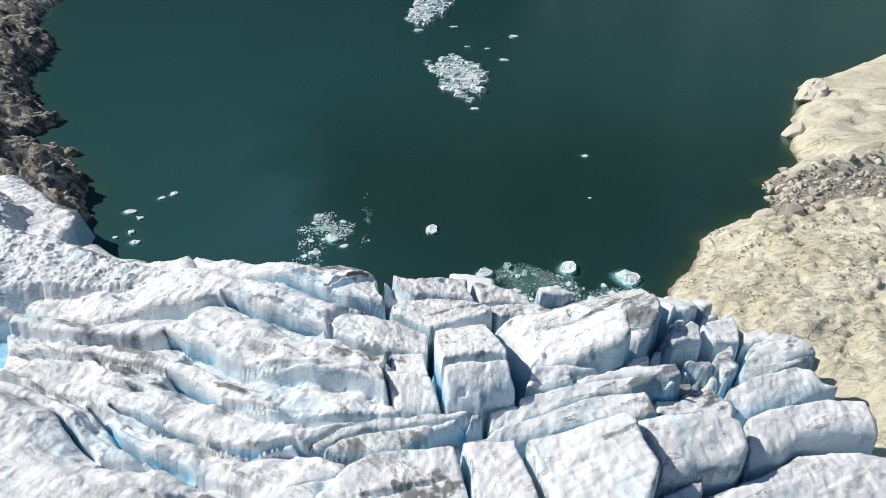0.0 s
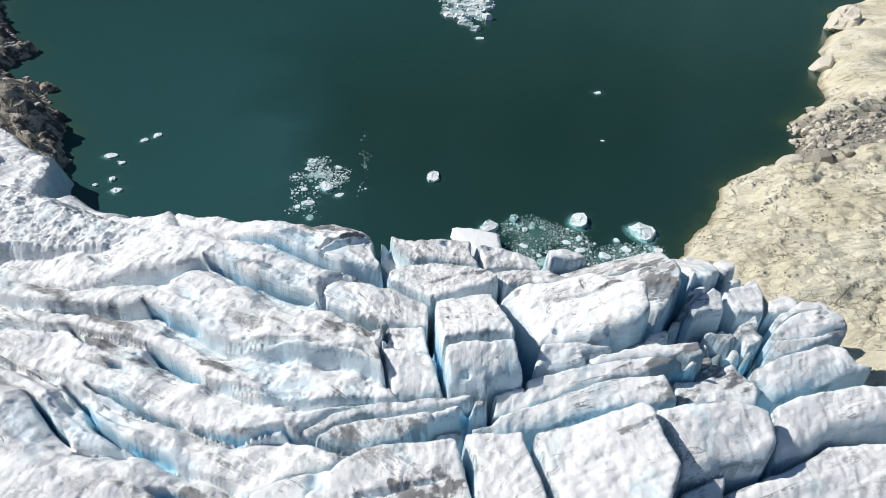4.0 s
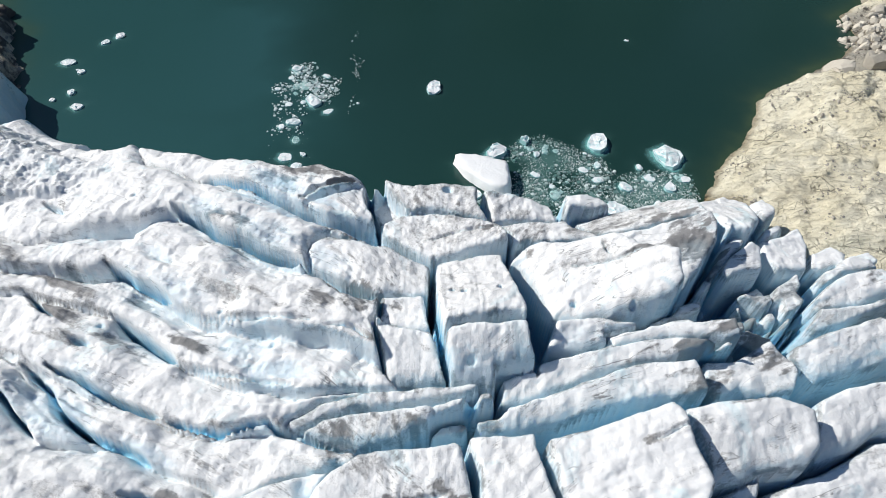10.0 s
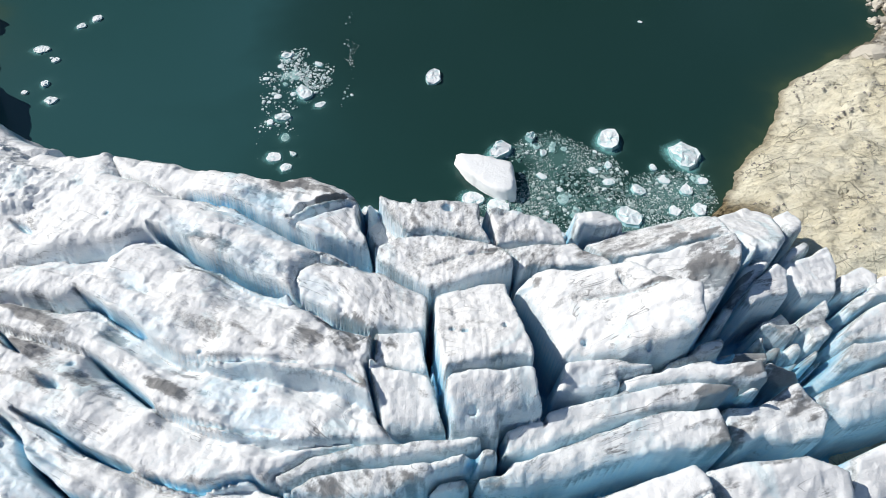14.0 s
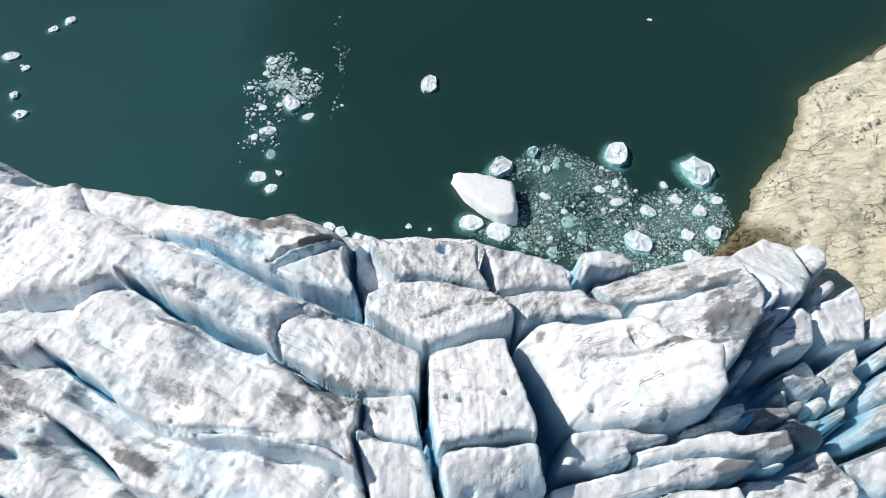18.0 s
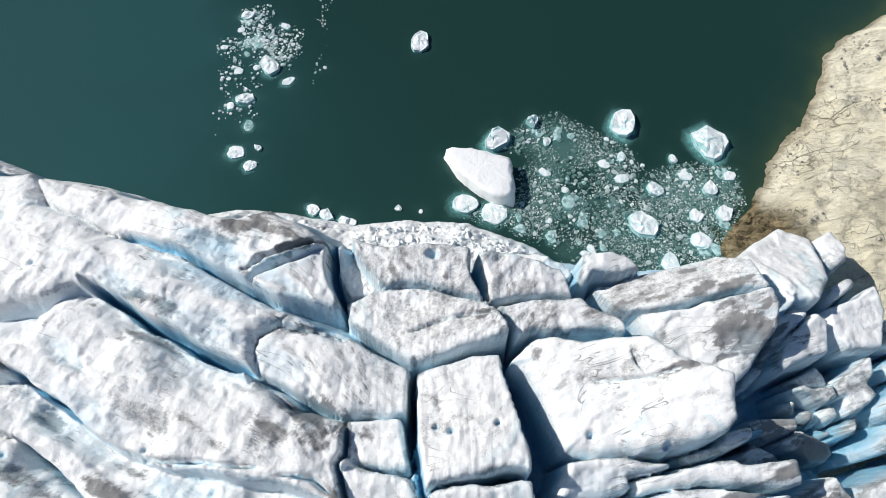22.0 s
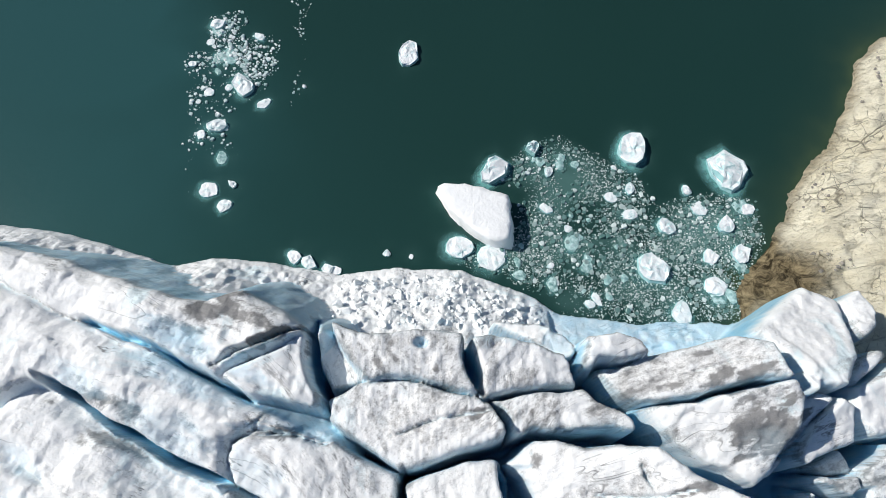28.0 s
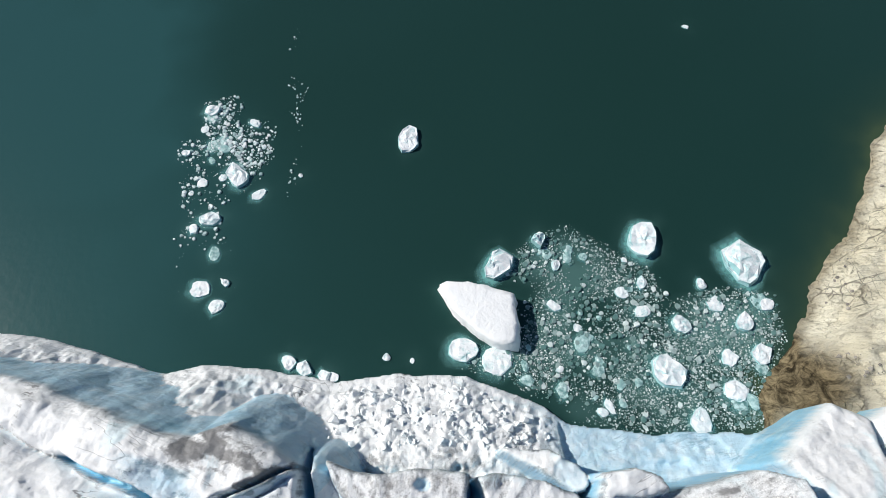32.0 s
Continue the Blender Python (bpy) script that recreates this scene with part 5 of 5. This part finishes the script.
def crumbs(name, label, outline, count, rmin, rmax, power, clump=0.0, seed=1, material=None):
    """Countless ice crumbs inside an outline, as one object."""
    r2 = random.Random(seed)
    pts = np.array(outline)
    lo, hi = pts.min(0), pts.max(0)
    xs = np.array([r2.uniform(lo[0], hi[0]) for _ in range(count * 5)])
    ys = np.array([r2.uniform(lo[1], hi[1]) for _ in range(count * 5)])
    d = inside_distance(xs + 1.2 * fbm(xs / 4, ys / 4, 3, seed), ys, outline)
    dense = fbm(xs / 6, ys / 6, 3, seed + 5)
    ok = np.nonzero((d > np.array([3.5 * r2.random() ** 3 for _ in xs])) & (dense > clump + np.array([r2.uniform(-0.7, 0.7) for _ in xs])))[0][:count]
    verts, faces = [], []
    for i in ok:
        r = rmin + (rmax - rmin) * r2.random() ** power
        a, n = r2.uniform(0, 6.283), r2.choice((5, 6, 7))
        base = len(verts)
        rs = [r * r2.uniform(0.65, 1.2) for _ in range(n)]
        h = r * r2.uniform(0.25, 0.7)
        for k in range(n):
            t = a + 6.283 * k / n
            verts.append((xs[i] + rs[k] * math.cos(t), ys[i] + rs[k] * math.sin(t), -0.1))
        for k in range(n):
            t = a + 6.283 * (k + 0.2) / n
            verts.append((xs[i] + 0.7 * rs[k] * math.cos(t), ys[i] + 0.7 * rs[k] * math.sin(t), h * r2.uniform(0.6, 1.1)))
        for k in range(n):
            faces.append((base + k, base + (k + 1) % n, base + n + (k + 1) % n, base + n + k))
        faces.append(tuple(base + n + k for k in range(n)))
    ob = mesh_object(name, verts, faces, material or brash, flat=True)
    return tagged(ob, label, "brash ice", kind="stuff")


FIELD = [(10.9, 127.3), (18.0, 132.6), (22.9, 134.2), (29.0, 130.4), (34.6, 126.9), (36.4, 122.2), (43.4, 123.9), (50.7, 122.9), (51.4, 116.5), (48.3, 111.4), (45.6, 104.1), (32.8, 103.7), (21.5, 105.2), (13.3, 110.8), (6.3, 113.4), (14.5, 116.7), (17.5, 124.3)]
DRIFT = [(-33.1, 157.8), (-29.1, 159.3), (-25.6, 158.1), (-22.1, 154.7), (-20.7, 149.0), (-22.0, 143.6), (-23.9, 140.9), (-25.9, 139.4), (-26.5, 136.4), (-26.4, 132.4), (-23.9, 128.6), (-24.0, 125.3), (-26.3, 124.0), (-30.0, 124.5), (-31.5, 124.1), (-33.9, 129.2), (-33.4, 134.0), (-31.9, 135.5), (-33.2, 138.5), (-34.8, 139.6), (-35.2, 143.2), (-33.6, 144.8), (-35.8, 147.6), (-34.8, 150.3), (-32.3, 151.4)]
crumbs("brash_ice", "dense field of broken brash ice on green water", FIELD, 16000, 0.035, 0.2, 2.6, -0.35, 3, brash_fine)
crumbs("brash_ice", "half-sunk pieces of ice in the brash field", FIELD, 1900, 0.1, 0.55, 2.4, -0.6, 4)
crumbs("brash_ice", "loose drift of broken brash ice", DRIFT, 1700, 0.04, 0.5, 3.6, 0.15, 5, brash_white)
crumbs("brash_ice", "thin line of ice crumbs", [(-20.7, 174.9), (-18.9, 174.8), (-17.6, 164.4), (-16.1, 155.8), (-16.5, 151.2), (-16.2, 144.0), (-17.2, 139.3), (-18.0, 140.3), (-17.5, 145.6), (-17.8, 153.5), (-19.6, 160.7)], 240, 0.05, 0.32, 2.5, 0.0, 6, brash_white)
crumbs("brash_ice", "far drift of white ice floes", [(-6.6, 338.7), (1.0, 324.0), (9.9, 353.3), (20.5, 333.0), (28.1, 313.4), (23.2, 283.5), (15.8, 264.2), (6.2, 282.0)], 620, 0.4, 3.2, 2.2, -0.8, 7, brash_white)
crumbs("brash_ice", "far drift of white ice floes", [(-18.6, 449.1), (-12.9, 534.8), (14.8, 539.6), (9.4, 486.5), (-4.7, 431.2)], 420, 0.6, 5.0, 2.2, -0.8, 8, brash_white)

awash = Mat("awash_ice", 0.3, 0.45)
awash.colour(awash.mix(awash.ramp(awash.noise(1.6, 5, 0.7), 0.4, 0.65), awash.mix(awash.rand(), (0.10, 0.24, 0.23), (0.30, 0.50, 0.49)), (0.55, 0.72, 0.71)))
awash.bump((awash.noise(2.5, 4, 0.6), 0.12))
for k in range(46):
    x, y = rng.uniform(12, 51), rng.uniform(104, 131)
    if inside_one(x, y, FIELD) > 1.2:
        r = 0.5 + 1.1 * rng.random() ** 2 + 0.3 * (x > 35)
        berg("ice_floe", "turquoise ice floe awash in the brash", 0.1 + 0.1 * rng.random(), scatter_outline(x, y, r), 0.5, (0, 0), awash, 0.5, "ice floe", "awash floes in the brash")
for k in range(9):
    x, y = rng.uniform(-35, -22), rng.uniform(122, 157)
    if inside_one(x, y, DRIFT) > 0.8:
        berg("ice_floe", "turquoise ice floe awash in the drift", 0.12, scatter_outline(x, y, 0.5 + rng.random()), 0.5, (0, 0), awash, 0.5, "ice floe", "awash floes in the drift")
field_d = inside_distance(LX, LY, FIELD)
milky = np.maximum(milky, (0.36 + 0.26 * smooth(20, 46, LX + 0.4 * (115 - LY))) * smooth(-1, 4, field_d) * np.clip(0.65 + 0.8 * fbm(LX / 5, LY / 5, 4, 77), 0.1, 1.3))
lake = grid_object("lake", LX, LY, np.zeros(LX.shape), lake_m, None, {"milky": milky, "shallow": shallow, "silt": silt})
tagged(lake, "dark green glacial lake water, calm", "lake", kind="structure")

# ==== boulders ====
def boulder(x, y, z, r, label, group="", seed=0, squash=0.75):
    bm = bmesh.new()
    bmesh.ops.create_icosphere(bm, subdivisions=4, radius=1.0)
    off = Vector((seed * 3.7, seed * 1.3, 0))
    split = random.Random(500 + seed)
    cuts = [(Vector((split.gauss(0, 1), split.gauss(0, 1), split.gauss(0.25, 0.8))).normalized(), split.uniform(0.62, 0.88)) for _ in range(11)]
    for v in bm.verts:
        p = v.co.copy()
        q = Vector((round(p.x * 1.6 + 0.3 * noise.noise(p * 1.3 + off)) / 1.6, round(p.y * 1.6) / 1.6, round(p.z * 1.6) / 1.6))
        v.co = (p.lerp(q, 0.35)) * (1 + 0.28 * noise.noise(p * 1.1 + off) + 0.1 * noise.noise(p * 3.5 + off) + 0.05 * noise.noise(p * 8 + off))
        # broken faces
        for nrm, h in cuts:
            over = v.co.dot(nrm) - h
            if over > 0:
                v.co -= nrm * over * 0.94
        v.co.z *= squash
    me = bpy.data.meshes.new("boulder")
    bm.to_mesh(me)
    bm.free()
    me.materials.append(boulder_m.m)
    ob = new("boulder", me)
    if x > 0:
        z = max(ground_east(x, y), -0.2) + 0.3 * r
    ob.matrix_world = Matrix.Translation((x, y, z)) @ Matrix.Rotation(seed * 1.7, 4, "Z") @ Matrix.Diagonal((r, r * 0.85, r, 1))
    return tagged(ob, label, "boulder", group)


def ground_east(x, y):
    i, j = np.searchsorted(ex, x), np.searchsorted(ey, y)
    return float(EZ[min(j, len(ey) - 1), min(i, len(ex) - 1)])


def ground_west(x, y):
    i, j = np.searchsorted(wx, x), np.searchsorted(wy, y)
    return float(WZ[min(j, len(wy) - 1), min(i, len(wx) - 1)])


boulder(94.2, 155.8, 1.5, 4.3, "large angular pale boulder at the waterline", "", 1)
boulder(104.8, 160.6, 2.0, 3.5, "large rounded pale boulder beside the gravel", "", 2)
boulder(174, 279, 2.0, 9.0, "huge cracked boulder jutting into the lake", "", 3)
boulder(142, 232, 1.0, 5.0, "pale boulder at the lake edge", "", 4)
boulder(109.9, 171.9, 1.0, 1.6, "bright white boulder among the gravel", "", 5)
boulder(117.0, 185.0, 1.2, 2.2, "angular grey boulder among the gravel", "", 6)
boulder(110.2, 159.4, 2.6, 1.7, "dark boulder beside the gravel", "", 7)

def dark_boulder(*given):
    ob = boulder(*given)
    ob.data.materials[0] = dark_rock.m
    return ob


# one stone of each of six shapes, copied about
pick = random.Random(17)
shapes = [boulder(112 + 2.4 * k, 175 + pick.uniform(-6, 8), 1.2, 0.9, "grey stone in the gravel gully by the lake", "stones of the gully", 20 + k) for k in range(6)]
for k in range(200):
    x = 104 + 46 * pick.random() ** 1.7
    y = 175 + pick.gauss(0, 6) + 0.25 * (x - 104)
    if inside_one(x, y, EAST_LAND) < -3:
        continue
    r = 0.5 + 1.35 * pick.random() ** 2.4
    copy_thing(shapes[k % 6], Matrix.Translation((x, y, max(ground_east(x, y), -0.1) + 0.25 * r)) @ Matrix.Rotation(pick.uniform(0, 6.28), 4, "Z") @ Matrix.Rotation(pick.uniform(-0.4, 0.4), 4, "X") @ Matrix.Scale(r, 4))
west_shapes = [dark_boulder(-101 - 3 * k, 160 + 6 * k, ground_west(-101 - 3 * k, 160 + 6 * k) + 0.4, 1.4, "dark angular block on the rocky shore", "blocks of the west shore", 40 + k, 0.8) for k in range(5)]
for k in range(85):
    y = 140 + 330 * pick.random() ** 1.4
    sx = np.interp(y, [p[1] for p in SHORE_WEST[::-1]], [p[0] for p in SHORE_WEST[::-1]])
    x = sx - abs(pick.gauss(0, 0.16)) * (y - 60) + 2
    r = (0.45 + 1.6 * pick.random() ** 2.5) * (0.5 + y / 300)
    copy_thing(west_shapes[k % 5], Matrix.Translation((x, y, max(ground_west(x, y), -0.3) + 0.3 * r)) @ Matrix.Rotation(pick.uniform(0, 6.28), 4, "Z") @ Matrix.Rotation(pick.uniform(-0.5, 0.5), 4, "Y") @ Matrix.Scale(r, 4))


def gravel(name, label, count, place, rmin, rmax, seed):
    """Countless small stones, as one object."""
    r2 = random.Random(seed)
    verts, faces = [], []
    while len(faces) < count * 9:
        x, y, z = place(r2)
        if z is None:
            continue
        r = rmin + (rmax - rmin) * r2.random() ** 3
        base, turn = len(verts), r2.uniform(0, 6.28)
        for ring, (q, h) in enumerate(((1.0, -0.3), (0.62, 0.55))):
            for k in range(4):
                a = turn + ring * 0.3 + 1.571 * k
                w = q * r * r2.uniform(0.7, 1.2)
                verts.append((x + w * math.cos(a), y + w * math.sin(a), z + h * r * r2.uniform(0.7, 1.1)))
        for k in range(4):
            faces.append((base + k, base + (k + 1) % 4, base + 4 + (k + 1) % 4, base + 4 + k))
        faces.append((base + 4, base + 5, base + 6, base + 7))
        count -= 0.444
    ob = mesh_object(name, verts, faces, gravel_m, flat=True)
    return tagged(ob, label, "gravel", kind="stuff")


def in_gully(r2):
    x, y = r2.uniform(98, 155), 175 + r2.gauss(0, 6.5)
    return (x, y, ground_east(x, y)) if inside_one(x, y, EAST_LAND) > -4 else (x, y, None)


def on_slab(r2):
    x, y = r2.uniform(55, 110), r2.uniform(95, 165)
    ok = inside_one(x, y, EAST_LAND) > 1 and inside_one(x, y, ICE_FOOT) < -1 and noise.noise(Vector((x / 9, y / 6, 3))) > 0.12
    return (x, y, ground_east(x, y)) if ok else (x, y, None)


def on_west(r2):
    y = 140 + 260 * r2.random() ** 1.3
    sx = np.interp(y, [p[1] for p in SHORE_WEST[::-1]], [p[0] for p in SHORE_WEST[::-1]])
    x = sx - abs(r2.gauss(0, 14))
    return x, y, ground_west(x, y)


gravel("gravel", "grey gravel and cobbles in a gully by the lake", 1500, in_gully, 0.15, 0.7, 61)
gravel("rock_debris", "scattered small stones on the pale slab", 900, on_slab, 0.08, 0.45, 62)
gravel("rock_debris", "grey stones strewn on the dark shore", 900, on_west, 0.4, 1.6, 63)
